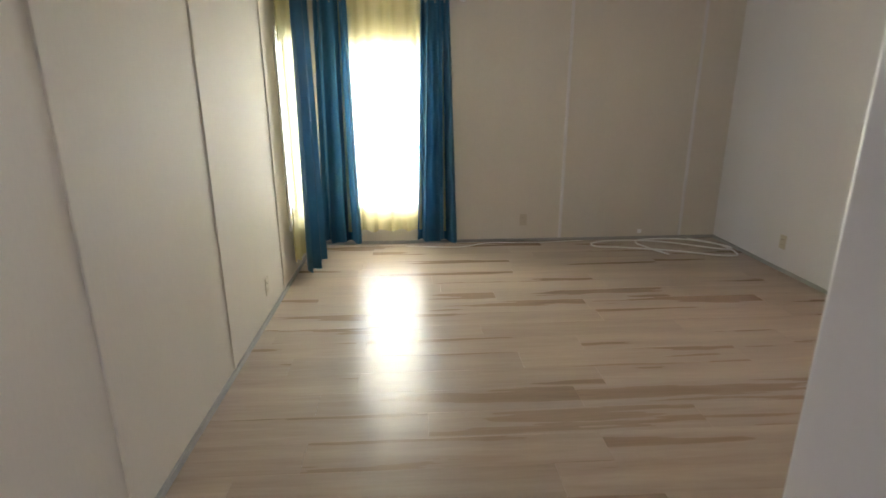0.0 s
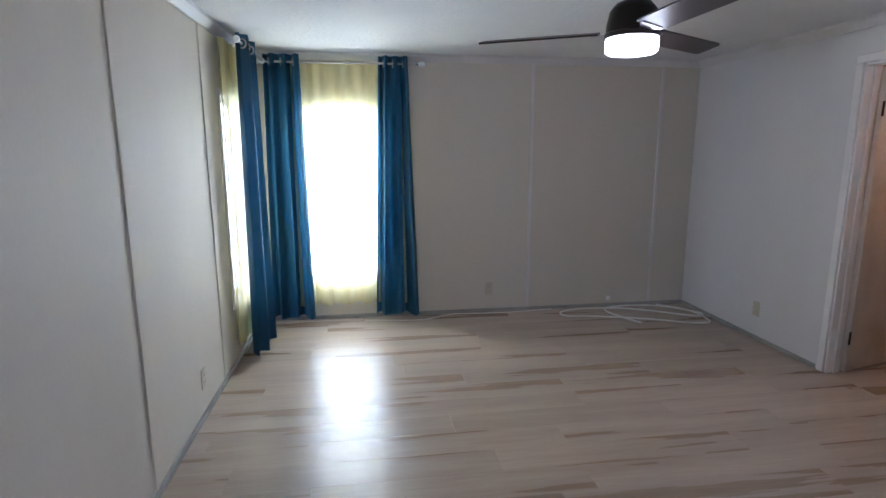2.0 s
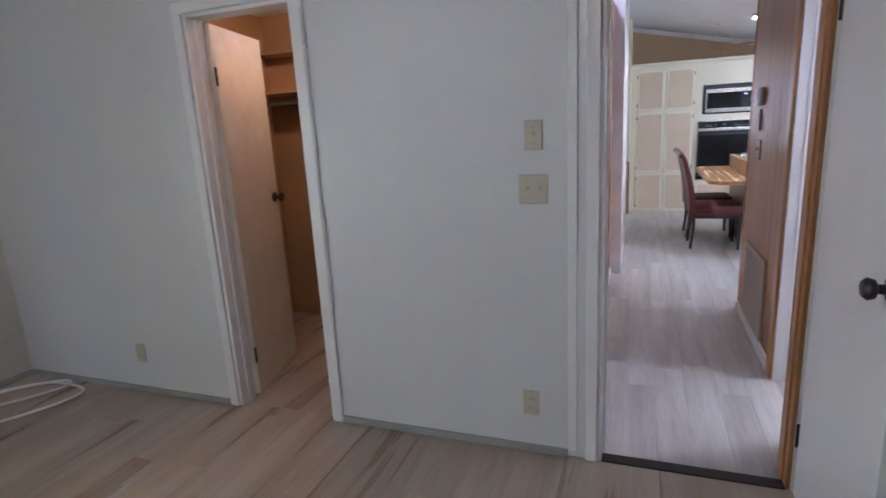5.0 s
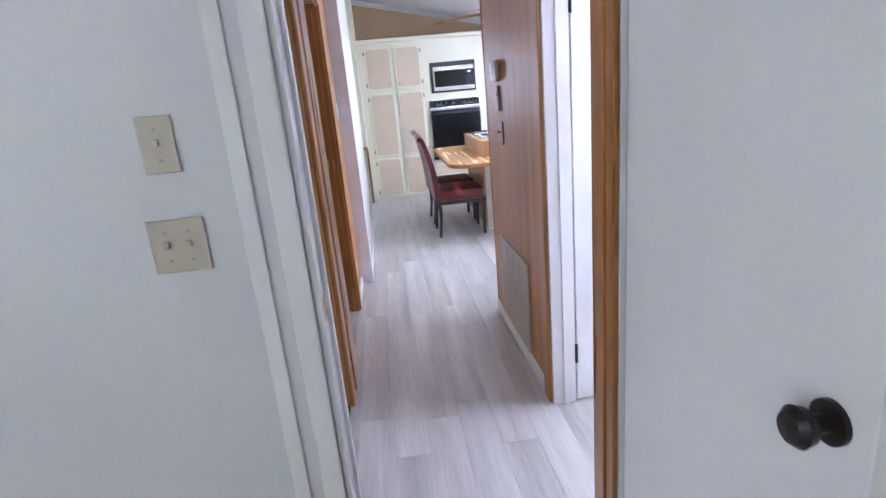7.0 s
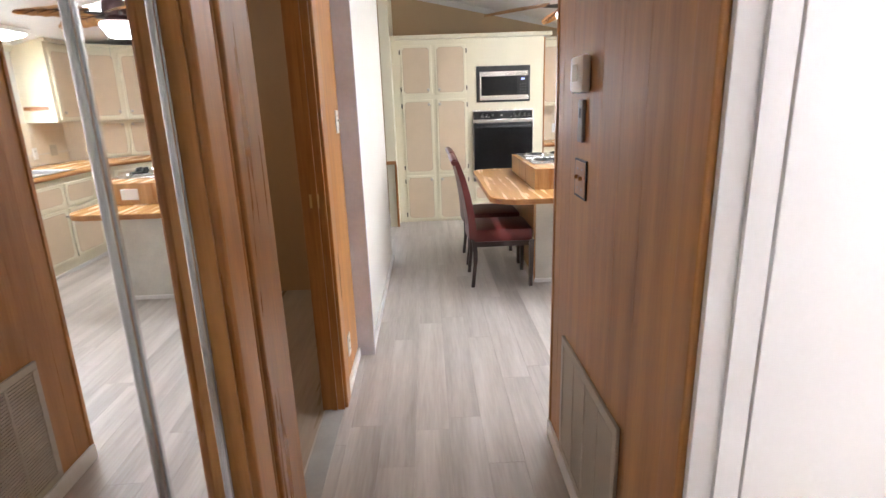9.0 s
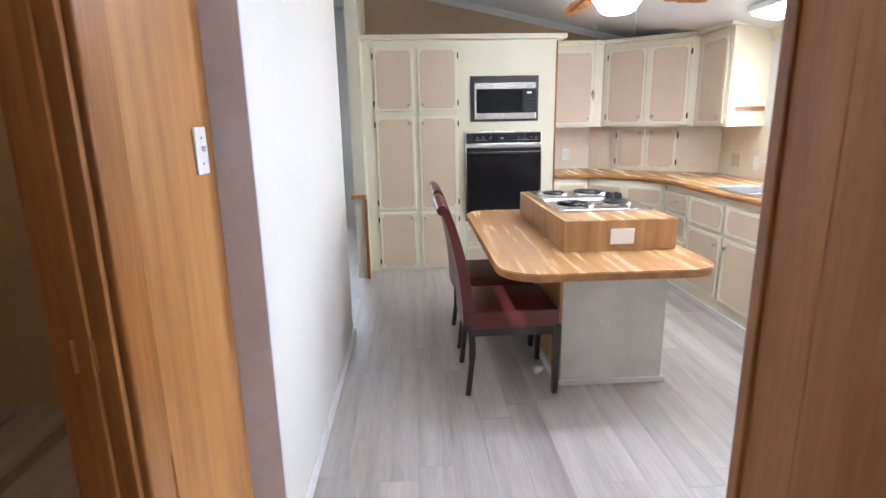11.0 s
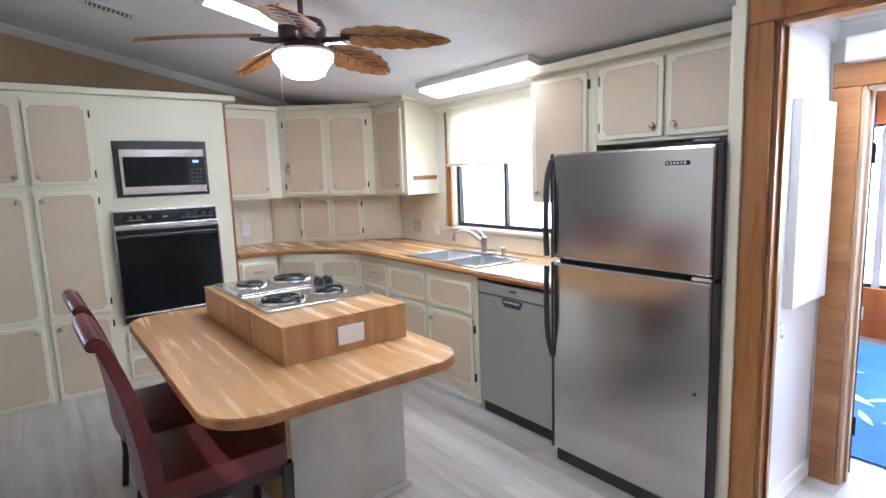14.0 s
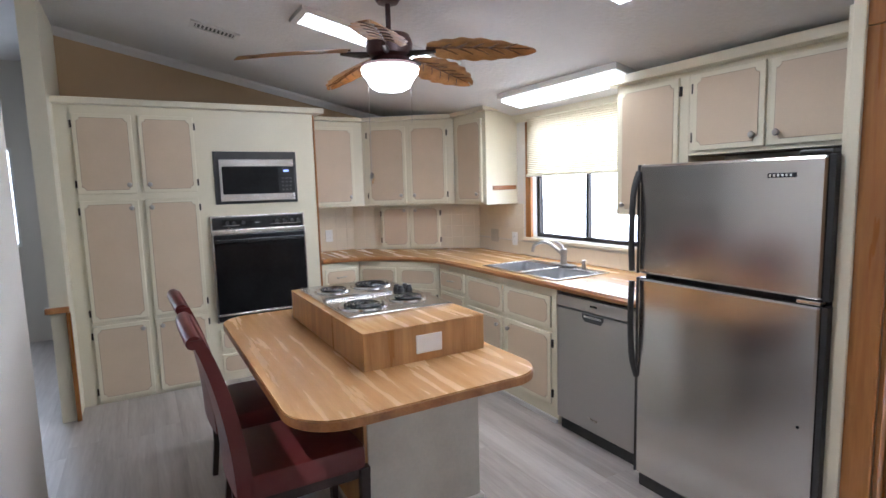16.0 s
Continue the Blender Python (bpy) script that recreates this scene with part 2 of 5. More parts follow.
M_GLASS = glass("window_glass")
M_LAMPGLASS = glow("lit_opal_glass", (1, 0.93, 0.84, 1), 9.0)
M_TUBE = glow("lit_diffuser", (1, 0.98, 0.94, 1), 7.0)
M_DAYGLOW = glow("bright_overcast_distance", (0.97, 0.99, 1.0, 1), 5.0)
M_DISPLAY = glow("blue_display", (0.1, 0.25, 1.0, 1), 1.2)


# ---- building helpers ----
def part(name, bm, mat, parent=None, label="", m=None, smooth=False):
    me = bpy.data.meshes.new(name)
    bmesh.ops.recalc_face_normals(bm, faces=bm.faces)
    if smooth:
        for f in bm.faces:
            f.smooth = True
    bm.to_mesh(me)
    bm.free()
    me.materials.append(mat)
    if smooth:
        me.set_sharp_from_angle(angle=radians(40))
    ob = new(name, me)
    if parent:
        ob.parent = parent
    if m is not None:
        ob.matrix_local = m
    if label:
        ob["label"] = label
    return ob


def root(name, m, label, category, group="", kind=""):
    ob = new(name)
    ob.empty_display_size = 0.1
    ob.matrix_world = m
    return tagged(ob, label, category, group, kind)


def box(bm, x0, x1, y0, y1, z0, z1, bevel=0.0, seg=2):
    r = bmesh.ops.create_cube(bm, size=1.0)
    vs = r["verts"]
    bmesh.ops.scale(bm, vec=(x1 - x0, y1 - y0, z1 - z0), verts=vs)
    bmesh.ops.translate(bm, vec=((x0 + x1) / 2, (y0 + y1) / 2, (z0 + z1) / 2), verts=vs)
    if bevel:
        es = list({e for v in vs for e in v.link_edges})
        bmesh.ops.bevel(bm, geom=es, offset=bevel, segments=seg, affect="EDGES", profile=0.5)
    return bm


def boxes(*specs, bevel=0.0):
    bm = bmesh.new()
    for s in specs:
        box(bm, *s, bevel=bevel)
    return bm


def prism(pts, h0, h1, axis="z", bevel=0.0):
    """Extrudes a flat outline along an axis."""
    bm = bmesh.new()
    put = {"z": lambda a, b, h: (a, b, h), "y": lambda a, b, h: (a, h, b), "x": lambda a, b, h: (h, a, b)}[axis]
    low = [bm.verts.new(put(a, b, h0)) for a, b in pts]
    high = [bm.verts.new(put(a, b, h1)) for a, b in pts]
    bm.faces.new(low)
    top = bm.faces.new(high)
    n = len(pts)
    for i in range(n):
        bm.faces.new((low[i], low[(i + 1) % n], high[(i + 1) % n], high[i]))
    if bevel:
        bmesh.ops.bevel(bm, geom=list(top.edges), offset=bevel, segments=2, affect="EDGES", profile=0.5)
    return bm


def lathe(profile, seg=28, bm=None, at=(0, 0, 0)):
    """Turns a profile of (radius, height) about z."""
    bm = bm or bmesh.new()
    rings = []
    for r, z in profile:
        rings.append([bm.verts.new((at[0] + max(r, 1e-4) * math.cos(2 * math.pi * i / seg), at[1] + max(r, 1e-4) * math.sin(2 * math.pi * i / seg), at[2] + z)) for i in range(seg)])
    for a, b in zip(rings, rings[1:]):
        for i in range(seg):
            bm.faces.new((a[i], a[(i + 1) % seg], b[(i + 1) % seg], b[i]))
    bm.faces.new(rings[0])
    bm.faces.new(rings[-1])
    return bm


def tube(path, r, seg=8, bm=None):
    """A round bar along a path; r may be a number or one radius for each point."""
    bm = bm or bmesh.new()
    pts = [Vector(p) for p in path]
    rad = r if isinstance(r, (list, tuple)) else [r] * len(pts)
    rings, up = [], None
    for i, p in enumerate(pts):
        d = (pts[min(i + 1, len(pts) - 1)] - pts[max(i - 1, 0)]).normalized()
        if up is None:
            up = d.orthogonal().normalized()
        up = (up - d * up.dot(d)).normalized()
        side = d.cross(up)
        rings.append([bm.verts.new(p + rad[i] * (math.cos(2 * math.pi * k / seg) * up + math.sin(2 * math.pi * k / seg) * side)) for k in range(seg)])
    for a, b in zip(rings, rings[1:]):
        for k in range(seg):
            bm.faces.new((a[k], a[(k + 1) % seg], b[(k + 1) % seg], b[k]))
    bm.faces.new(rings[0])
    bm.faces.new(rings[-1])
    return bm


def spline(points, n=12):
    """A smooth line through points."""
    p = [Vector(q) for q in points]
    p = [2 * p[0] - p[1]] + p + [2 * p[-1] - p[-2]]
    out = []
    for i in range(1, len(p) - 2):
        for k in range(n):
            t = k / n
            a, b, c, d = p[i - 1:i + 3]
            out.append(0.5 * (2 * b + (c - a) * t + (2 * a - 5 * b + 4 * c - d) * t * t + (3 * b - a - 3 * c + d) * t ** 3))
    return out + [p[-2]]


def rounded(x0, x1, y0, y1, r, seg=8):
    """Outline of a rectangle with round corners; r: one radius or four (from x0,y0 on, counter-clockwise)."""
    rs = r if isinstance(r, (list, tuple)) else (r,) * 4
    pts = []
    for (cx, cy, a), q in zip(((x0, y0, 180), (x1, y0, 270), (x1, y1, 0), (x0, y1, 90)), rs):
        ox, oy = cx + (q if cx == x0 else -q), cy + (q if cy == y0 else -q)
        for k in range(seg + 1):
            t = radians(a + 90 * k / seg)
            pts.append((ox + q * math.cos(t), oy + q * math.sin(t)))
    return pts


def notched(x0, x1, z0, z1, r=0.022, seg=5):
    """Outline of a panel with scooped corners."""
    pts = []
    for cx, cz, a in ((x0, z0, 90), (x1, z0, 180), (x1, z1, 270), (x0, z1, 0)):
        for k in range(seg + 1):
            t = radians(a - 90 * k / seg)
            pts.append((cx + r * math.cos(t), cz + r * math.sin(t)))
    return pts


def wall(name, axis, a0, a1, t0, t1, z0, z1, holes, mat, label, top=None):
    """A wall along x or y from a0 to a1, t0 to t1 thick, with holes (from, to, bottom, top). top: a function of x for a sloping head."""
    bm = bmesh.new()
    cuts = sorted({a0, a1, *[h[0] for h in holes], *[h[1] for h in holes]})
    for b0, b1 in zip(cuts, cuts[1:]):
        spans, z = [], z0
        for h in sorted((h for h in holes if h[0] <= b0 and h[1] >= b1), key=lambda h: h[2]):
            if h[2] > z:
                spans.append((z, h[2]))
            z = h[3]
        if z < z1:
            spans.append((z, z1))
        for s0, s1 in spans:
            if axis == "x":
                box(bm, b0, b1, t0, t1, s0, s1)
            else:
                box(bm, t0, t1, b0, b1, s0, s1)
    if top:
        for v in bm.verts:
            if abs(v.co.z - z1) < 1e-5:
                v.co.z = top(v.co.x)
    return tagged(part(name, bm, mat), label, "wall", kind="structure")


def struct(name, bm, mat, label, category, smooth=False):
    return tagged(part(name, bm, mat, smooth=smooth), label, category, kind="structure")


def slope(x):
    """Height of the vaulted kitchen ceiling."""
    return 2.76 - 0.215 * x


# ---- structure ----
wall("wall_bedroom_west", "y", -4.12, 1.6, -3.70, -3.58, 0, 2.4, [(-3.60, -2.92, 0.35, 1.81)], M_WALL_BED, "greige painted panel wall with thin battens")
wall("wall_bedroom_south", "x", -3.58, 3.0, -4.12, -4.0, 0, 2.4, [(-3.42, -2.66, 0.43, 1.85)], M_WALL_BED, "greige painted panel wall with thin battens")
wall("wall_bedroom_east", "y", -4.0, 0.0, 1.38, 1.48, 0, 2.4, [(-3.72, -2.918, 0, 2.03)], M_WHITE, "white painted wall with a doorway")
wall("wall_bedroom_north", "x", -3.58, 3.0, 0.0, 0.1, 0, 2.4, [(-1.885, -1.28, 0, 2.015), (0.012, 0.745, 0, 2.0)], M_WALL_GREY, "pale grey painted wall with two doorways")
wall("wall_ensuite_east", "y", -4.0, 2.05, 3.0, 3.1, 0, 2.4, [], M_WHITE, "plain white wall")
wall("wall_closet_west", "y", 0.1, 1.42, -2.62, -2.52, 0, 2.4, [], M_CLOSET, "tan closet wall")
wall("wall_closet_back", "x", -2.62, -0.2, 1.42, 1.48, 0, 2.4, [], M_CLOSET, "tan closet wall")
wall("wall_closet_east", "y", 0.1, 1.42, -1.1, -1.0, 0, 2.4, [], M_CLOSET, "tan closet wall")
wall("wall_hall_west", "y", 0.1, 2.995, -0.2, -0.1, 0, 2.4, [(0.12, 1.185, 0, 2.03), (1.55, 2.43, 0, 2.0)], M_WOODPANEL, "oak panelled hall wall with closet and doorway")
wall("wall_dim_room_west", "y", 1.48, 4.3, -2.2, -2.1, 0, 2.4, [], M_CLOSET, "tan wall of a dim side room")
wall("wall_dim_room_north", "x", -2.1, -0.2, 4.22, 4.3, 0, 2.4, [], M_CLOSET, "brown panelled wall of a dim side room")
wall("wall_living_south", "x", -4.0, -0.12, 4.3, 4.4, 0, 3.0, [], M_CREAM, "plain cream wall")
wall("wall_kitchen_west", "y", 3.015, 4.97, -0.12, -0.02, 0, 3.0, [], M_CREAM, "cream textured wallpaper wall")
wall("wall_living_west", "y", 4.3, 9.1, -4.1, -4.0, 0, 3.0, [], M_CREAM, "plain cream wall")
wall("wall_living_north", "x", -4.1, -0.1, 9.0, 9.1, 0, 3.0, [(-1.9, -0.62, 1.0, 2.0)], M_CREAM, "cream wall with a bright window")
wall("wall_living_east", "y", 7.3, 9.0, -0.2, -0.1, 0, 3.0, [], M_CREAM, "plain cream wall")
wall("wall_stub", "y", 6.38, 7.2, -0.12, -0.015, 0, 3.0, [], M_CAB, "cream wall stub beside the pantry")
wall("wall_gable", "x", -0.2, 3.37, 7.2, 7.3, 0, 2.9, [], M_TAN, "tan painted gable wall", slope)
wall("wall_kitchen_east", "y", 0.0, 7.2, 3.27, 3.37, 0, 2.4, [(1.98, 2.87, 0, 1.80), (4.5, 5.63, 1.06, 2.0)], M_CREAM, "cream wall with a window and an open door", slope)
wall("wall_fridge_side", "x", 2.52, 3.27, 2.99, 3.05, 0, 2.4, [], M_WHITE, "white wall between refrigerator and passage", slope)
wall("wall_passage", "y", 2.15, 2.99, 2.52, 2.60, 0, 2.4, [(2.15, 2.925, 0, 1.97)], M_CREAM, "cream wall with an oak cased opening", slope)
wall("wall_kitchen_south", "x", 0.955, 3.27, 2.05, 2.15, 0, 2.4, [], M_CREAM, "plain cream wall", slope)
wall("wall_hall_east", "y", 0.1, 2.15, 0.855, 0.955, 0, 2.3, [(0.365, 0.98, 0, 2.0)], M_WOODPANEL, "oak panelled hall wall with a doorway")
wall("wall_hall_header", "x", -0.1, 0.955, 2.05, 2.15, 2.3, 2.9, [], M_CREAM, "cream wall above the hall mouth", slope)
struct("ceiling_bedroom", boxes((-3.7, 3.1, -4.12, 0.1, 2.28, 2.38)), M_CEIL, "pale grey stippled ceiling", "ceiling")
struct("ceiling_hall", boxes((-2.62, 3.1, 0.1, 2.15, 2.30, 2.38), (-2.2, -0.1, 2.15, 4.4, 2.30, 2.38)), M_CEIL, "pale stippled ceiling", "ceiling")
struct("ceiling_living", boxes((-4.1, -0.1, 4.3, 9.1, 2.85, 2.95)), M_CEIL, "pale stippled ceiling", "ceiling")
bm = bmesh.new()
box(bm, -0.2, 3.4, 2.05, 7.3, 0, 0.1)
for v in bm.verts:
    v.co.z += slope(v.co.x)
struct("ceiling_kitchen", bm, M_CEIL, "pale stippled vaulted ceiling", "ceiling")
struct("floor_bedroom", boxes((-3.7, 1.48, -4.12, 0.03, -0.12, -0.009)), M_SUB, "brown grey oak laminate plank floor", "floor")
struct("floor_kitchen", boxes((-0.2, 3.4, 0.03, 7.3, -0.12, -0.009)), M_SUB_PALE, "pale grey vinyl plank floor", "floor")
struct("floor_ensuite", boxes((1.48, 3.1, -4.12, 0.03, -0.12, 0.0)), M_PLANK_HALL, "grey vinyl floor", "floor")
struct("floor_closet", boxes((-3.7, -0.2, 0.03, 4.35, -0.12, 0.0)), M_PLANK_BED, "brown laminate closet floor", "floor")
struct("floor_living", boxes((-4.1, -0.2, 4.35, 9.1, -0.12, 0.0)), M_PLANK_HALL, "pale grey living room floor", "floor")
struct("floor_sunroom", boxes((3.4, 6.2, -0.6, 5.0, -0.12, 0.0)), M_PLANK_HALL, "pale sunroom floor", "floor")
struct("ground", boxes((-60, 60, -60, 60, -0.5, -0.45)), material("dry_lawn", (0.16, 0.17, 0.08, 1), 0.9, 0, 0.2, 0.6, 20, 0.3), "dry lawn around the house", "ground")
# sunroom
wall("wall_sunroom_east", "y", -0.6, 5.0, 5.96, 6.06, 0, 2.4, [(-0.4, 4.3, 0.42, 1.78)], M_PINE, "knotty pine wall under a band of windows")
wall("wall_sunroom_north", "x", 3.37, 6.15, 4.35, 4.42, 0, 2.4, [], M_PINE, "knotty pine wall")
wall("wall_sunroom_south", "x", 3.37, 6.15, -0.6, -0.5, 0, 2.4, [], M_PINE, "knotty pine wall")
struct("ceiling_sunroom", boxes((3.37, 6.2, -0.6, 4.42, 2.3, 2.38)), M_CEIL, "white sunroom ceiling", "ceiling")
# bright distance outside the windows
struct("backdrop", boxes((-6.0, -5.95, -9, 1, -0.4, 5)), M_DAYGLOW, "bright washed-out daylight distance", "backdrop")
struct("backdrop_south", boxes((-6.0, 0, -6.5, -6.45, -0.4, 5)), M_DAYGLOW, "bright washed-out daylight distance", "backdrop")
struct("backdrop_east", boxes((8.0, 8.05, -3, 14, -0.4, 5)), M_DAYGLOW, "bright washed-out daylight distance", "backdrop")
struct("backdrop_north", boxes((-4, 2, 11, 11.05, -0.4, 5)), M_DAYGLOW, "bright washed-out daylight distance", "backdrop")

# battens, crown, base strips
for y in (-1.58, -0.36):
    struct("trim_batten", boxes((-3.582, -3.568, y - 0.014, y + 0.014, 0.03, 2.22), bevel=0.003), M_TRIM, "greige painted wall batten", "trim")
for x in (-1.12, -0.05, 1.1, -2.3):
    struct("trim_batten", boxes((x - 0.013, x + 0.013, -4.002, -3.991, 0.03, 2.22), bevel=0.003), M_WALL_BED, "greige painted wall batten", "trim")


def crown(name, axis, a0, a1, at, side, z, mat=None, lift=None):
    """A moulding along x or y under a ceiling at height z, standing out towards side (+1 or -1)."""
    pts = [(at + side * (p - 0.0), z - 0.06 + q) for p, q in ((0, 0), (0.012, 0), (0.045, 0.04), (0.05, 0.059), (0, 0.059))]
    bm = prism(pts, a0, a1, "x" if axis == "x" else "y")
    if lift:
        for v in bm.verts:
            v.co.z += lift(v.co.x)
    return struct(name, bm, mat or M_TRIM, "white painted crown moulding", "trim")


crown("trim_crown_north", "x", -3.58, 1.38, 0.0, -1, 2.28)
crown("trim_crown_west", "y", -4.0, 0.0, -3.58, 1, 2.28)
crown("trim_crown_south", "x", -3.58, 1.38, -4.0, 1, 2.28)
crown("trim_crown_gable", "x", -0.015, 3.27, 7.2, -1, 0.0, None, slope)
crown("trim_crown_kitchen", "y", 3.05, 7.2, 3.27, -1, slope(3.27) + 0.01, M_CAB)
crown("trim_crown_passage", "y", 2.15, 2.99, 3.27, -1, slope(3.27) + 0.01, M_WHITE)
crown("trim_crown_passage_side", "x", 2.6, 3.27, 2.99, -1, 0.0, M_WHITE, slope)
for n, sp in (("south", (-3.58, 1.38, -4.0, -3.985, 0, 0.035)), ("west", (-3.58, -3.565, -3.985, -0.015, 0, 0.03)), ("north", (-3.58, -1.955, -0.015, 0, 0, 0.03)),
              ("north_mid", (-1.23, -0.11, -0.015, 0, 0, 0.035))):
    struct("baseboard_" + n, boxes(sp, bevel=0.004), M_GREYBASE, "thin grey base strip", "baseboard")
struct("trim_threshold", boxes((0.03, 0.711, -0.01, 0.05, 0.0, 0.008), bevel=0.003), M_BRONZE, "dark threshold strip between floors", "trim")
for n, sp in (("hall_east", (0.84, 0.855, 1.08, 2.15, 0, 0.07)), ("hall_west", (-0.1, -0.085, 2.54, 2.99, 0, 0.06)), ("kitchen_west", (-0.02, -0.005, 3.016, 4.97, 0, 0.06)),
              ("passage", (2.62, 3.27, 2.975, 2.99, 0, 0.08)), ("kitchen_west_end", (-0.12, -0.005, 4.97, 4.985, 0, 0.06))):
    struct("baseboard_" + n, boxes(sp, bevel=0.004), M_WHITE, "narrow white baseboard", "baseboard")


def casing(name, axis, a0, a1, ztop, at, out, width, mat, label, sides="both", thick=0.018):
    """Flat casing round a doorway on the wall face `at`, standing out by thick towards out (+1/-1)."""
    r = root(name, Matrix(), label, "door casing", kind="structure")
    t0, t1 = sorted((at - out * 0.001, at + out * thick))

    def bar(nm, b0, b1, z0, z1):
        bm = bmesh.new()
        if axis == "x":
            box(bm, b0, b1, t0, t1, z0, z1, 0.005)
        else:
            box(bm, t0, t1, b0, b1, z0, z1, 0.005)
        part(nm, bm, mat, r)
    if sides in ("both", "low"):
        bar("side_casing", a0 - width, a0, 0, ztop)
    if sides in ("both", "high"):
        bar("side_casing", a1, a1 + width, 0, ztop)
    bar("head_casing", a0 - (width if sides in ("both", "low") else 0), a1 + (width if sides in ("both", "high") else 0), ztop + 0.001, ztop + width)
    return r


def jamb(name, axis, a0, a1, ztop, t0, t1, mat, label):
    """Lining of a doorway through a wall."""
    r = root(name, Matrix(), label, "door jamb", kind="structure")
    for nm, b0, b1, z0, z1 in (("side_jamb", a0, a0 + 0.018, 0, ztop), ("side_jamb", a1 - 0.018, a1, 0, ztop), ("head_jamb", a0 + 0.018, a1 - 0.018, ztop - 0.018, ztop)):
        sp = (b0 + 0.001, b1 - 0.001, t0, t1, z0, z1 - 0.001) if axis == "x" else (t0, t1, b0 + 0.001, b1 - 0.001, z0, z1 - 0.001)
        part(nm, boxes(sp, bevel=0.002), mat, r)
    mid = (t0 + t1) / 2
    for b0, b1 in ((a0 + 0.018, a0 + 0.028), (a1 - 0.028, a1 - 0.018)):
        sp = (b0, b1, mid - 0.004, mid + 0.02, 0, ztop - 0.02) if axis == "x" else (mid - 0.004, mid + 0.02, b0, b1, 0, ztop - 0.02)
        part("door_stop", boxes(sp), mat, r)
    return r


casing("trim_closet", "x", -1.885, -1.28, 2.015, 0.0, -1, 0.05, M_WHITE, "white painted closet door casing")
jamb("jamb_closet", "x", -1.885, -1.28, 2.015, -0.004, 0.104, M_WHITE, "white painted closet jamb")
casing("trim_bedroom_door", "x", 0.012, 0.745, 2.0, 0.0, -1, 0.05, M_WHITE, "white painted bedroom door casing", "low")
jamb("jamb_bedroom_door", "x", 0.012, 0.745, 2.0, -0.004, 0.104, M_WHITE, "white painted bedroom jamb")
struct("trim_bedroom_jamb_oak", boxes((0.712, 0.7265, -0.003, 0.042, 0, 1.98), (0.7055, 0.7265, 0.0425, 0.112, 0, 1.98), bevel=0.003), M_WOODTRIM, "glossy oak stained jamb lining", "trim")
struct("trim_wall_strip", boxes((-0.11, -0.072, -0.008, 0.001, 0.03, 2.2), bevel=0.003), M_WHITE, "white painted wall strip beside the door", "trim")
jamb("jamb_ensuite", "y", -3.72, -2.918, 2.03, 1.376, 1.484, M_WHITE, "white painted ensuite jamb")
casing("trim_ensuite", "y", -3.72, -2.918, 2.03, 1.38, -1, 0.06, M_WHITE, "white painted ensuite casing")
# hall: oak casings
casing("trim_hall_bath", "y", 0.365, 0.98, 2.0, 0.855, -1, 0.085, M_WOODTRIM, "glossy oak stained door casing", "high")
struct("trim_hall_corner", boxes((0.838, 0.856, 0.118, 0.20, 0, 2.28), (0.830, 0.856, 0.205, 0.365, 0, 2.2), bevel=0.006), M_WOODTRIM, "glossy oak stained corner casing", "trim")
struct("trim_hall_end", boxes((0.85, 0.86, 2.135, 2.158, 0, 2.28), bevel=0.003), M_WOODTRIM, "oak corner bead at the wall end", "trim")
jamb("jamb_hall_bath", "y", 0.365, 0.98, 2.0, 0.852, 0.958, M_WHITE, "white painted bathroom jamb")
for y0, y1, x1 in ((1.187, 1.30, -0.078), (1.30, 1.318, -0.09), (1.318, 1.334, -0.084), (1.334, 1.548, -0.075)):
    struct("trim_hall_post", boxes((-0.101, x1, y0, y1 - 0.001, 0, 2.27), bevel=0.007), M_WOODTRIM, "glossy oak stained post between doorways", "trim")
casing("trim_hall_dim", "y", 1.55, 2.43, 2.0, -0.1, 1, 0.10, M_WOODTRIM, "glossy oak stained door casing", "high")
jamb("jamb_hall_dim", "y", 1.55, 2.43, 2.0, -0.203, -0.097, M_WOODTRIM, "oak stained jamb with a brass strike")
tagged(part("strike_plate", boxes((0.0295, 0.0312, 0.012, 0.04, 0.95, 1.01), bevel=0.0005), M_BRASS), "worn brass strike plate on the white jamb", "strike plate")
tagged(part("strike_plate", boxes((-0.165, -0.125, 2.407, 2.411, 1.01, 1.07)), M_BRASS), "small brass strike plate on the oak jamb", "strike plate")
struct("trim_return", boxes((-0.105, 0.0, 2.996, 3.014, 0, 2.6), bevel=0.003), material("lilac_white_paint", (0.70, 0.66, 0.70, 1), 0.5), "lilac white corner board", "trim")
struct("trim_panel_groove", boxes(*[(0.8545, 0.8565, y, y + 0.0022, 0.07, 2.27) for y in (1.30, 1.46, 1.62, 1.93, 2.05)]), M_WOODTRIM, "dark grooves of the oak panelling", "trim")
# passage: oak casings
casing("trim_passage", "y", 2.15, 2.925, 1.97, 2.52, -1, 0.09, M_WOODTRIM, "oak stained cased opening", "high")
jamb("jamb_passage", "y", 2.15, 2.925, 1.97, 2.517, 2.603, M_WOODTRIM, "oak stained jamb")
casing("trim_back_door", "y", 1.98, 2.87, 1.80, 3.27, -1, 0.105, M_WOODTRIM_Y, "brown wood door casing", "high")
jamb("jamb_back_door", "y", 1.98, 2.87, 1.80, 3.268, 3.376, material("raw_wood_jamb", rgb("b99a78"), 0.6), "raw wood door jamb")


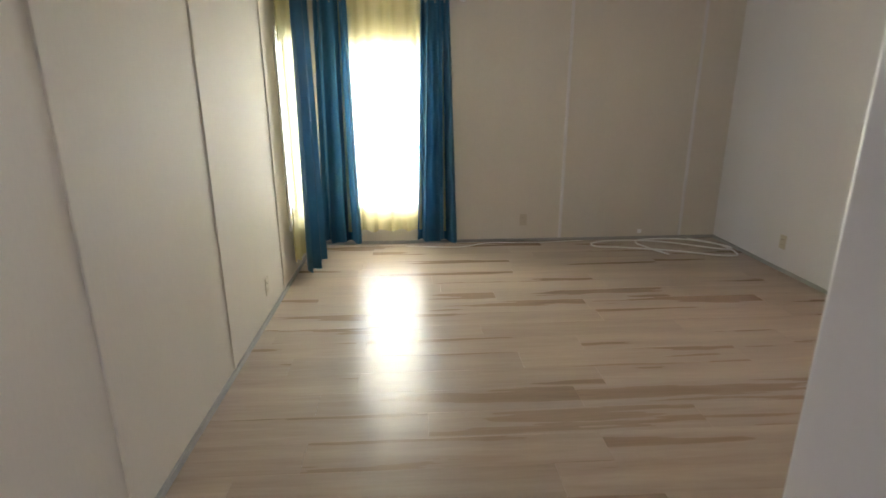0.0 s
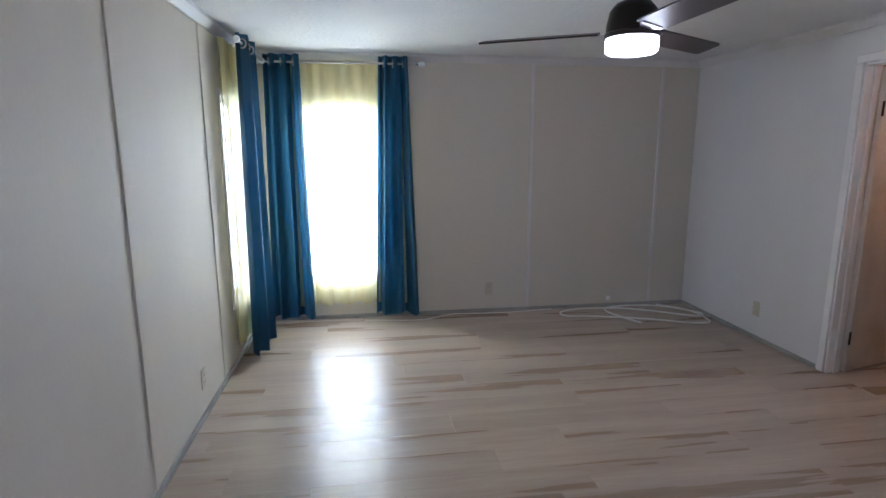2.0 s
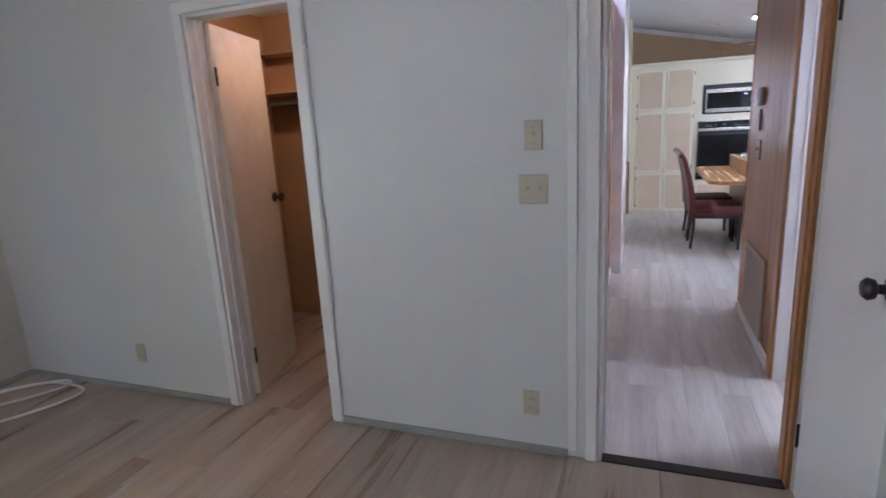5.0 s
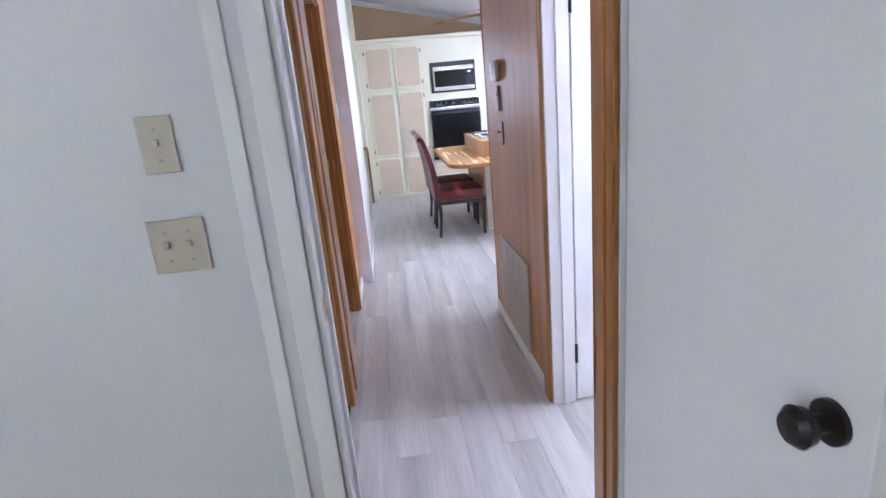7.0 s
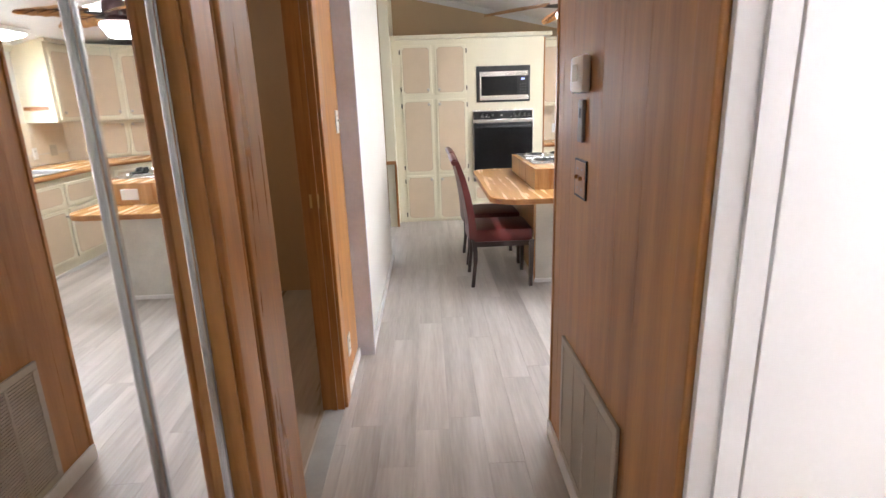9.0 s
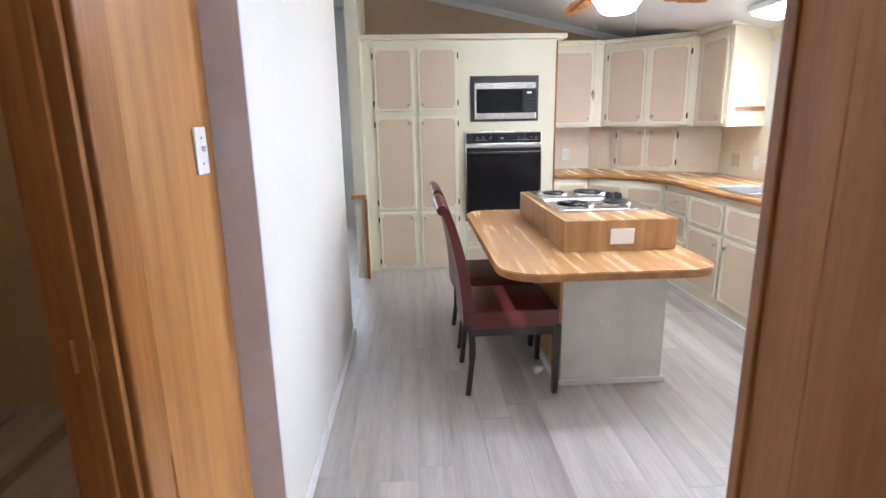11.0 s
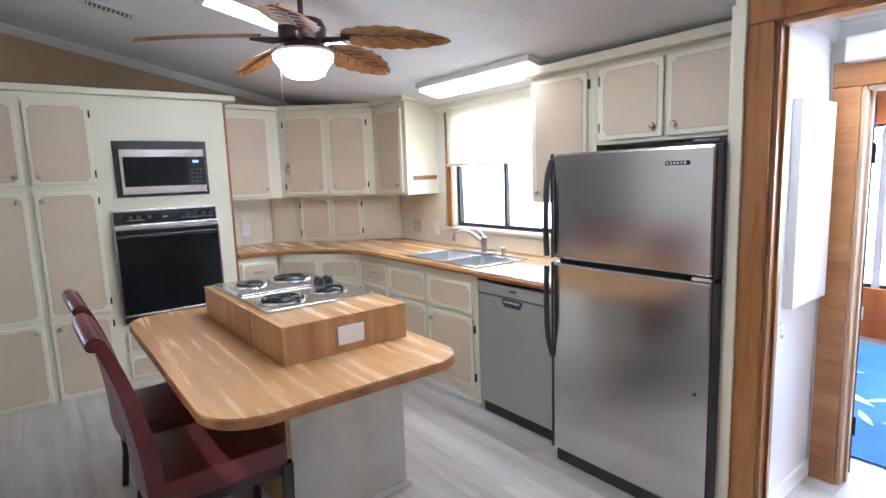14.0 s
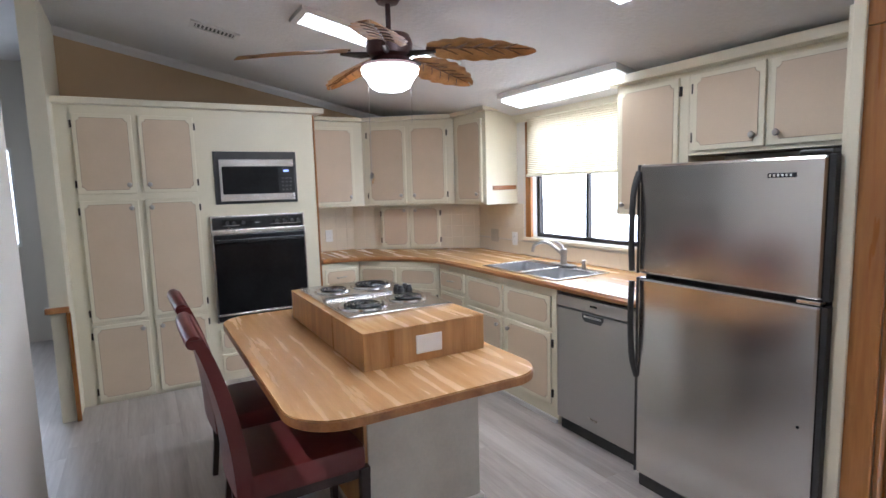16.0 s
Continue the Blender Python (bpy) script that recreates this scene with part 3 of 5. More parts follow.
# ---- doors ----
def door(name, m, w, h, mat, label, knob_z=1.0, knob=True):
    """A flush leaf hinged at its origin, reaching along +x, 3.5 cm thick."""
    r = root(name, m, label, "door", kind="structure")
    part("leaf", boxes((0.002, w, -0.0175, 0.0175, 0.012, h), bevel=0.002), mat, r)
    for z in (0.25, h - 0.25):
        part("hinge", tube([(0, -0.02, z - 0.045), (0, -0.02, z + 0.045)], 0.007), M_BRONZE, r, "dark hinge knuckle")
    if knob:
        for s in (-1, 1):
            bm = lathe([(0.03, 0.0), (0.03, 0.008), (0.013, 0.012), (0.012, 0.03), (0.024, 0.036), (0.028, 0.05), (0.02, 0.06), (0.0, 0.062)])
            part("knob", bm, M_BRONZE, r, "dark bronze round knob", Matrix.Translation((w - 0.06, s * 0.0175, knob_z)) @ pose(0, 0, 0, -90 * s, 0, 0), True)
    return r


door("door_bedroom", pose(0.748, -0.03, 0, 0, 0, -90.5), 0.66, 1.985, M_WHITE, "white flush bedroom door standing open")
door("door_closet", pose(-1.858, 0.112, 0, 0, 0, 104), 0.565, 1.99, material("closet_door_paint", (0.72, 0.66, 0.56, 1), 0.4), "off-white flush closet door standing open", 1.07)
door("door_bath", pose(0.9605, 0.979, 0, 0, 0, 2), 0.545, 1.97, M_WHITE, "white flush bathroom door standing open")
door("door_back", pose(3.395, 2.865, 0, 0, 0, 28), 0.80, 1.77, material("dark_storm_door", (0.03, 0.025, 0.025, 1), 0.4), "dark storm door standing open", 0.95, False)


# ---- windows ----
def window(name, m, w, h, mat, label, bars=(), depth=0.05):
    """A framed window in its own x-z plane, from its lower left corner; the room is at -y."""
    r = root(name, m, label, "window", kind="structure")
    t = 0.03
    for sp in ((0, w, 0, depth, 0, t), (0, w, 0, depth, h - t, h), (0, t, 0, depth, t, h - t), (w - t, w, 0, depth, t, h - t)):
        part("window_frame", boxes(sp, bevel=0.003), mat, r)
    xs = [t, *bars, w - t]
    for b in bars:
        part("mullion", boxes((b - 0.014, b + 0.014, 0.005, depth - 0.005, t, h - t), bevel=0.002), mat, r)
    for a, b in zip(xs, xs[1:]):
        p = part("pane", boxes((a, b, depth * 0.5, depth * 0.5 + 0.004, t, h - t)), M_GLASS, r)
        p.visible_shadow = False
    return r


window("window_1", pose(-3.63, -3.60, 0.35, 0, 0, 90), 0.68, 1.46, M_PLATE, "bright white framed bedroom window")
window("window_2", pose(-2.66, -4.05, 0.43, 0, 0, 180), 0.76, 1.42, M_PLATE, "bright white framed bedroom window")
window("window_3", pose(3.31, 5.63, 1.06, 0, 0, -90), 1.13, 0.94, M_BRONZE, "sliding kitchen window with a dark frame", (0.565,))
window("window_4", pose(-1.9, 9.03, 1.0, 0, 0, 0), 1.28, 1.0, M_PLATE, "bright living room window", (0.64,))
window("window_5", pose(6.0, 4.3, 0.42, 0, 0, -90), 4.7, 1.36, M_BRONZE, "long sunroom window band", (0.62, 1.3, 1.9, 2.6, 3.4, 4.2))
struct("trim_window_kitchen", boxes((3.245, 3.272, 5.632, 5.70, 1.056, 2.0), bevel=0.004), M_WOODTRIM, "oak stained window casing", "trim")
struct("window_sill_kitchen", boxes((3.235, 3.33, 4.5, 5.74, 1.03, 1.055), bevel=0.005), M_CAB, "white painted window sill", "window sill")
struct("trim_window_bedroom", boxes((-2.665, -2.63, -4.001, -3.985, 0.40, 1.88), (-3.45, -2.63, -4.001, -3.985, 1.852, 1.89), (-3.45, -2.63, -4.001, -3.985, 0.39, 0.428), bevel=0.003), M_WHITE, "narrow white window casing", "trim")


# ---- bedroom curtains ----
def cloth(name, m, w, z0, z1, waves, amp, mat, parent=None, flare=0.0, thick=True, label="", seed=1):
    """Hanging cloth in the x-z plane with folds that deepen towards the hem."""
    rnd = random.Random(seed)
    nx, nz = waves * 14, 16
    ph = [rnd.uniform(-0.5, 0.5) for _ in range(waves + 2)]
    bm = bmesh.new()
    grid = []
    for j in range(nz + 1):
        v = j / nz
        row = []
        for i in range(nx + 1):
            u = i / nx
            k = u * waves
            a = amp * (0.75 + 0.35 * v) * (1 + 0.4 * math.sin(3.1 * k + ph[int(k)]))
            x = (u - 0.5) * w * (1 + flare * v) + 0.012 * v * math.sin(5 * k + ph[int(k)])
            y = a * math.sin(2 * math.pi * k + 0.5 * v * ph[int(k)])
            z = z1 + (z0 - z1) * v + (0.012 * math.sin(4 * k) if j == nz else 0)
            row.append(bm.verts.new((x, y, z)))
        grid.append(row)
    for a, b in zip(grid, grid[1:]):
        for i in range(nx):
            bm.faces.new((a[i], a[i + 1], b[i + 1], b[i]))
    if thick:
        bmesh.ops.solidify(bm, geom=list(bm.faces), thickness=0.004)
    return part(name, bm, mat, parent, label, m, True)


def curtain(m, w, z0, z1, waves, flare, label, seed):
    r = root("curtain", m, label, "curtain", "teal bedroom curtains")
    cloth("panel", Matrix(), w, z0, z1, waves, 0.038, M_TEAL, r, flare, True, "", seed)
    for i in range(waves):
        x = (-0.5 + (i + 0.5) / waves) * w
        bm = bmesh.new()
        tube([(x, 0.028 * math.cos(t), 2.185 + 0.028 * math.sin(t)) for t in [k * math.pi / 8 for k in range(17)]], 0.006, 6, bm)
        part("grommet", bm, M_NICKEL, r, "nickel grommet ring")
    return r


curtain(pose(-3.46, -2.81, 0, 0, 0, 90), 0.24, 0.055, 2.245, 3, 0.55, "teal satin grommet curtain drawn to the window side", 2)
curtain(pose(-3.46, -3.70, 0, 0, 0, 90), 0.28, 0.06, 2.245, 3, 0.25, "teal satin grommet curtain in the room corner", 5)
curtain(pose(-2.84, -3.84, 0, 0, 0, 180), 0.36, 0.045, 2.245, 3, 0.25, "dark teal satin grommet curtain on the side window", 7)
for mm, w, lab in ((pose(-3.51, -3.22, 0, 0, 0, 90), 1.0, "pale yellow sheer voile over the window"), (pose(-3.05, -3.945, 0, 0, 0, 180), 0.98, "pale yellow sheer voile on the side window")):
    tagged(cloth("sheer_curtain", mm, w, 0.15, 2.20, 9, 0.016, M_SHEER, None, 0.0, False, "", 11), lab, "curtain")


def rod(a, b, label):
    r = root("curtain_rod", Matrix(), label, "curtain rod")
    a, b = Vector(a), Vector(b)
    part("rod", tube([a, b], 0.009, 10), M_NICKEL, r, "", None, True)
    for p, d in ((a, a - b), (b, b - a)):
        d = d.normalized()
        part("finial", tube([p, p + d * 0.012, p + d * 0.03, p + d * 0.05, p + d * 0.055], [0.01, 0.02, 0.024, 0.018, 0.004], 12), M_PLATE, r, "pale end cap", None, True)
    return r


rod((-3.46, -3.86, 2.185), (-3.46, -2.60, 2.185), "slim pale curtain rod across the window")
rod((-3.40, -3.84, 2.185), (-2.60, -3.84, 2.185), "slim pale curtain rod at the side window")


# ---- ceiling fans ----
def fan_body(r, profile_mat, glass_prof, glass_z, motor, rod_top):
    part("canopy", lathe([(0.03, rod_top - 0.075), (0.05, rod_top - 0.07), (0.07, rod_top - 0.04), (0.074, rod_top - 0.005), (0.06, rod_top)]), profile_mat, r, "", None, True)
    part("downrod", tube([(0, 0, motor[-1][1] - 0.01), (0, 0, rod_top - 0.06)], 0.013, 12), profile_mat, r, "", None, True)
    part("motor_housing", lathe(motor), profile_mat, r, "", None, True)
    g = part("light_shade", lathe(glass_prof), M_LAMPGLASS, r, "lit opal glass shade", None, True)
    g.visible_shadow = False


fan = root("ceiling_fan", pose(-1.19, -1.88, 0), "dark bronze three-blade ceiling fan with lit drum lamp", "ceiling fan")
fan_body(fan, M_BRONZE, [(0.0, 1.910), (0.102, 1.913), (0.112, 1.922), (0.114, 1.967), (0.110, 1.975)], 0, [(0.118, 1.976), (0.12, 1.995), (0.112, 2.0), (0.112, 2.03), (0.10, 2.09), (0.075, 2.12), (0.03, 2.135), (0.02, 2.15)], 2.28)
for a in (1, 120, 241):
    bm = prism(rounded(0.14, 0.69, -0.062, 0.062, (0.01, 0.02, 0.02, 0.01), 4), -0.004, 0.004)
    part("blade", bm, M_BLADE, fan, "dark espresso blade", pose(0, 0, 2.005, 0, 0, a) @ pose(0, 0, 0, -14, 0, 0))
    part("blade_iron", prism([(0.1, -0.02), (0.15, -0.045), (0.17, -0.045), (0.17, 0.045), (0.15, 0.045), (0.1, 0.02)], -0.009, -0.004), M_NICKEL, fan, "", pose(0, 0, 2.005, 0, 0, a) @ pose(0, 0, 0, -14, 0, 0))

kfan = root("ceiling_fan", pose(1.56, 4.62, 0.018), "tropical ceiling fan with carved leaf blades and lit bowl", "ceiling fan")
fan_body(kfan, M_MAHOG, [(0.0, 1.955), (0.07, 1.957), (0.095, 1.97), (0.112, 2.0), (0.138, 2.035), (0.142, 2.06), (0.13, 2.065)], 0, [(0.13, 2.066), (0.14, 2.075), (0.10, 2.085), (0.085, 2.11), (0.11, 2.12), (0.115, 2.18), (0.10, 2.215), (0.04, 2.23), (0.02, 2.24)], slope(1.56) + 0.012)


def leaf(r, a):
    """A carved palm-leaf blade with notched edges, a midrib and side veins."""
    m = pose(0, 0, 2.14, 0, 0, a) @ pose(0, 0, 0, -13, 4, 0)
    bm = bmesh.new()
    n, side = 26, 5
    rows = []
    for i in range(n + 1):
        u = i / n
        w = 0.12 * math.sin(math.pi * min(1, 0.10 + 0.9 * u) ** 0.85) ** 0.7 + 0.006
        w *= 1 - 0.16 * (1 - abs((u * 5.5) % 1 - 0.5) * 2) * (u > 0.1)
        x = 0.19 + 0.50 * u
        rows.append([bm.verts.new((x + 0.03 * abs(k / side), w * k / side, 0.018 * (1 - (k / side) ** 2) - 0.02 * u * u)) for k in range(-side, side + 1)])
    for p, q in zip(rows, rows[1:]):
        for k in range(2 * side):
            bm.faces.new((p[k], p[k + 1], q[k + 1], q[k]))
    bmesh.ops.solidify(bm, geom=list(bm.faces), thickness=0.008)
    part("blade", bm, M_LEAF, r, "carved leaf-shaped wooden blade", m, True)
    bm = tube([(0.19 + 0.5 * k / 8, 0, 0.011 - 0.02 * (k / 8) ** 2) for k in range(9)], [0.006 - 0.0005 * k for k in range(9)], 6)
    for k in range(1, 6):
        u = k / 6.5
        x, z = 0.19 + 0.5 * u, 0.010 - 0.02 * u * u
        for s in (-1, 1):
            tube([(x, 0, z), (x + 0.045, s * 0.035, z - 0.004), (x + 0.066, s * 0.055, z - 0.009)], [0.0035, 0.003, 0.002], 5, bm)
    part("vein", bm, M_VEIN, r, "", m, True)
    part("blade_iron", tube([(0.09, 0, -0.01), (0.14, 0, -0.012), (0.24, 0, -0.004)], [0.012, 0.016, 0.008], 8), M_BRONZE, r, "", m, True)


for a in (-48, 24, 96, 168, 240):
    leaf(kfan, a)
for dx, z in ((-0.11, 1.55), (0.10, 1.80)):
    c, s = math.cos(radians(-30)), math.sin(radians(-30))
    part("pull_chain", tube([(dx * c, dx * s, 2.06), (dx * c, dx * s, z)], 0.0014, 5), M_NICKEL, kfan)
    if z < 1.7:
        part("chain_pendant", lathe([(0.002, 0.03), (0.011, 0.018), (0.013, 0.0), (0.002, -0.03)], 8, None, (dx * c, dx * s, z - 0.02)), M_CHROME, kfan, "clear crystal pull pendant")


# ---- cabinets ----
def cab_door(r, x0, x1, z0, z1, knob=None, hinge=None, pull=False, name="door", y=0.0):
    """A cream door or drawer front on the cabinet's face (the face is y, the room is at -y), with a beige panel with scooped corners."""
    d = part(name, boxes((x0, x1, y - 0.019, y - 0.001, z0, z1), bevel=0.004), M_CAB, r)
    e = 0.026 if (z1 - z0) > 0.2 else 0.02
    q = 0.022 if (z1 - z0) > 0.2 else 0.016
    part("outline", prism(notched(x0 + e, x1 - e, z0 + e, z1 - e, q), y - 0.0195, y - 0.012, "y"), M_GROOVE, d)
    part("panel", prism(notched(x0 + e + 0.0022, x1 - e - 0.0022, z0 + e + 0.0022, z1 - e - 0.0022, q), y - 0.0212, y - 0.012, "y"), M_CABPANEL, d, "beige inset panel")
    if knob:
        kx, kz = knob
        part("knob", lathe([(0.006, 0), (0.006, 0.01), (0.014, 0.016), (0.016, 0.022), (0.012, 0.028), (0.0, 0.03)], 16), M_NICKEL, d, "nickel round knob", Matrix.Translation((kx, y - 0.019, kz)) @ pose(0, 0, 0, 90, 0, 0), True)
    if pull:
        cx, cz = (x0 + x1) / 2, (z0 + z1) / 2
        part("pull", tube(spline([(cx - 0.045, y - 0.019, cz), (cx - 0.03, y - 0.038, cz - 0.004), (cx, y - 0.042, cz + 0.002), (cx + 0.03, y - 0.038, cz + 0.004), (cx + 0.045, y - 0.019, cz)], 4), 0.005, 6), M_NICKEL, d, "nickel drawer pull", None, True)
    if hinge:
        hx = x0 - 0.006 if hinge == "l" else x1 + 0.006
        for hz in (z0 + 0.07, z1 - 0.07):
            part("hinge", boxes((hx - 0.007, hx + 0.007, y - 0.012, y, hz - 0.025, hz + 0.025), bevel=0.002), M_BRONZE, d, "dark hinge")
    return d


# pantry wall with oven tower
pantry = root("pantry_cabinet", pose(0, 6.614, 0), "cream pantry cabinet with six beige panelled doors", "cabinet")
part("body", boxes((-0.012, 0.868, 0, 0.58, 0.0, 2.12)), M_CAB, pantry)
for x0, x1, kx, h in ((0.085, 0.440, 0.395, "l"), (0.478, 0.838, 0.523, "r")):
    cab_door(pantry, x0, x1, 1.51, 2.06, (kx, 1.57), h)
    cab_door(pantry, x0, x1, 0.60, 1.462, (kx, 1.405), h)
    cab_door(pantry, x0, x1, 0.025, 0.575, (kx, 0.525), h)
tower = root("oven_cabinet", pose(0, 6.614, 0), "cream tall cabinet housing oven and microwave", "cabinet")
part("body", boxes((0.868, 1.745, 0, 0.58, 0.0, 2.12)), M_CAB, tower)
part("side_edge", boxes((1.746, 1.762, -0.004, 0.3, 0.0, 2.11), bevel=0.002), M_WOODTRIM, tower, "oak edge strip")
cab_door(tower, 0.92, 1.62, 0.25, 0.42, None, None, False, "drawer_front")
cab_door(tower, 0.92, 1.62, 0.06, 0.22, None, None, False, "drawer_front")
struct("trim_pantry_crown", boxes((-0.06, 1.83, 6.555, 7.19, 2.121, 2.165), bevel=0.006), M_CAB, "cream cornice board above the pantry", "trim")
struct("trim_pantry_side", boxes((-0.05, -0.013, 6.585, 6.62, 0.0, 2.12), bevel=0.004), M_CAB, "cream upright strip", "trim")
struct("trim_half_wall_cap", boxes((-0.145, -0.012, 6.345, 6.378, 0.745, 0.785), bevel=0.005), M_WOODTRIM_Y, "oak cap moulding", "trim")
struct("trim_half_wall_post", boxes((-0.035, -0.008, 6.35, 6.378, 0.0, 0.744), bevel=0.004), M_WOODTRIM, "oak upright strip", "trim")

# microwave
mw = root("microwave", pose(0.958, 6.614, 1.405), "built-in stainless microwave with black surround", "microwave")
part("surround", boxes((0, 0.63, -0.012, -0.001, 0, 0.405), bevel=0.003), M_BLACKPL, mw)
part("front", boxes((0.035, 0.605, -0.03, -0.013, 0.02, 0.345), bevel=0.004), M_STEEL, mw)
part("door_glass", boxes((0.055, 0.478, -0.033, -0.0305, 0.075, 0.29), bevel=0.001), M_BLACKGLASS, mw, "black glass door")
part("control_panel", boxes((0.4785, 0.6055, -0.033, -0.0305, 0.075, 0.29), bevel=0.001), M_BLACK, mw)
part("display", boxes((0.52, 0.56, -0.0345, -0.0335, 0.245, 0.262)), M_DISPLAY, mw, "small blue display")
for i in range(3):
    for j in range(4):
        part("button", boxes((0.505 + 0.03 * i, 0.52 + 0.03 * i, -0.0342, -0.0332, 0.10 + 0.03 * j, 0.11 + 0.03 * j)), M_BLACKPL, mw)

# wall oven
ov = root("wall_oven", pose(0.905, 6.614, 0.475), "black glass wall oven with steel trim", "oven")
part("frame", boxes((0, 0.72, -0.02, -0.001, 0, 0.84), bevel=0.003), M_STEEL, ov)
part("control_panel", boxes((0.012, 0.708, -0.03, -0.0205, 0.735, 0.828), bevel=0.003), M_BLACK, ov)
part("dial_panel", boxes((0.08, 0.30, -0.032, -0.0305, 0.755, 0.812), bevel=0.001), M_BLACKGLASS, ov)
for x in (0.12, 0.17, 0.24, 0.50, 0.56, 0.62, 0.67):
    part("dial", lathe([(0.014, 0), (0.013, 0.012), (0.0, 0.013)], 14), M_BLACKPL, ov, "", Matrix.Translation((x, -0.032, 0.782)) @ pose(0, 0, 0, 90, 0, 0), True)
for sp in ((0.09, 0.21, -0.0332, -0.0322, 0.762, 0.766), (0.33, 0.36, -0.0312, -0.0302, 0.775, 0.783), (0.45, 0.69, -0.0312, -0.0302, 0.76, 0.763)):
    part("marking", boxes(sp), M_GREYBASE, ov, "pale marking")
part("trim_bar", boxes((0.0, 0.72, -0.036, -0.0305, 0.70, 0.732), bevel=0.003), M_STEEL, ov, "steel trim bar")
part("door", boxes((0.008, 0.712, -0.045, -0.0205, 0.075, 0.695), bevel=0.005), M_BLACKGLASS, ov, "black glass oven door")
part("handle", boxes((0.02, 0.70, -0.078, -0.05, 0.63, 0.66), (0.05, 0.08, -0.055, -0.044, 0.63, 0.66), (0.64, 0.67, -0.055, -0.044, 0.63, 0.66), bevel=0.006), M_BLACK, ov)
for x in (0.001, 0.7085):
    part("side_trim", boxes((x, x + 0.0105, -0.05, -0.0455, 0.075, 0.695), bevel=0.002), M_STEEL, ov, "thin steel edge trim")
part("door_window", boxes((0.12, 0.60, -0.0462, -0.0452, 0.16, 0.56), bevel=0.0004), M_BLACKGLASS, ov, "dark oven window")
part("bottom_vent", boxes((0.012, 0.708, -0.03, -0.0205, 0.01, 0.05), bevel=0.003), M_BLACK, ov)
part("bottom_bar", boxes((0.008, 0.712, -0.048, -0.0305, 0.055, 0.072), bevel=0.003), M_STEEL, ov)

# upper cabinets: north, diagonal, east
up = root("upper_cabinet", pose(1.765, 6.88, 1.335), "cream wall cabinet with one beige panelled door", "cabinet", "kitchen wall cabinets")
part("body", boxes((0.0, 0.515, 0, 0.318, 0, 0.765)), M_CAB, up)
cab_door(up, 0.02, 0.42, 0.022, 0.712, (0.375, 0.09))
DA = math.degrees(math.atan2(6.35 - 6.88, 2.95 - 2.283))
DL = math.hypot(6.35 - 6.88, 2.95 - 2.283)
dg = root("upper_cabinet", pose(2.283, 6.88, 1.335, 0, 0, DA), "cream diagonal corner cabinet with two beige doors", "cabinet", "kitchen wall cabinets")
part("body", prism([(0.001, 0), (DL - 0.001, 0), (DL - 0.12, 0.30), (0.26, 0.42)], 0, 0.765), M_CAB, dg)
cab_door(dg, 0.05, DL / 2 - 0.02, 0.022, 0.712, (DL / 2 - 0.065, 0.09), "l")
cab_door(dg, DL / 2 + 0.015, DL - 0.07, 0.022, 0.712, (DL / 2 + 0.06, 0.09), "r")
ue = root("upper_cabinet", pose(2.95, 6.348, 1.335, 0, 0, -90), "cream wall cabinet with a closed side and beige door", "cabinet", "kitchen wall cabinets")
part("body", boxes((0.0, 0.51, 0, 0.318, 0, 0.765)), M_CAB, ue)
part("side_rail", boxes((0.511, 0.522, 0.06, 0.30, 0.12, 0.155), bevel=0.003), M_WOODTRIM_Y, ue, "small oak rail")
cab_door(ue, 0.07, 0.46, 0.022, 0.712, (0.41, 0.09))
ur = root("upper_cabinet", pose(2.95, 4.45, 1.30, 0, 0, -90), "cream tall wall cabinet with one beige door", "cabinet", "kitchen wall cabinets")
part("body", boxes((0.0, 0.478, 0, 0.318, 0, 0.75)), M_CAB, ur)
cab_door(ur, 0.03, 0.425, 0.01, 0.725, (0.07, 0.06), "r")
uf = root("upper_cabinet", pose(2.95, 3.97, 1.622, 0, 0, -90), "cream cabinet above the refrigerator with two doors", "cabinet", "kitchen wall cabinets")
part("body", boxes((0.0, 0.918, 0, 0.318, 0.0, 0.428)), M_CAB, uf)
cab_door(uf, 0.03, 0.395, 0.02, 0.405, (0.35, 0.075), "l")
cab_door(uf, 0.415, 0.79, 0.02, 0.405, (0.46, 0.075), "r")
struct("trim_upper_crown", boxes((1.765, 2.30, 6.83, 7.19, 2.101, 2.135), (2.90, 3.26, 5.80, 6.36, 2.101, 2.135), bevel=0.005), M_CAB, "cream cornice board", "trim")
bm = prism([(0.0, -0.05), (DL, -0.05), (DL - 0.1, 0.2), (0.2, 0.3)], 2.101, 2.135)
bm.transform(pose(2.283, 6.88, 0, 0, 0, DA))
struct("trim_upper_crown_corner", bm, M_CAB, "cream cornice board", "trim")
struct("trim_upper_crown_fridge", boxes((2.885, 3.26, 3.06, 4.50, 2.051, 2.10), bevel=0.006), M_CAB, "cream cornice board", "trim")

# worktop: one sheet with a concave corner
curve = [tuple(p)[:2] for p in spline([(2.575, 5.75, 0), (2.56, 5.98, 0), (2.46, 6.22, 0), (2.29, 6.42, 0), (2.08, 6.56, 0), (1.90, 6.60, 0)], 5)]
outline = [(3.262, 5.396), (3.262, 7.19), (1.765, 7.19), (1.765, 6.60)] + curve[::-1] + [(2.575, 5.396)]
bm = prism(outline, 0.862, 0.90, "z")
for sp in ((2.575, 3.262, 3.93, 4.644), (2.575, 2.639, 4.644, 5.396), (3.006, 3.262, 4.644, 5.396)):
    box(bm, *sp, 0.862, 0.90)
bmesh.ops.remove_doubles(bm, verts=bm.verts, dist=0.0005)
top = tagged(part("worktop", bm, M_BLOCK_Y), "butcher block laminate worktop with a curved corner", "worktop")
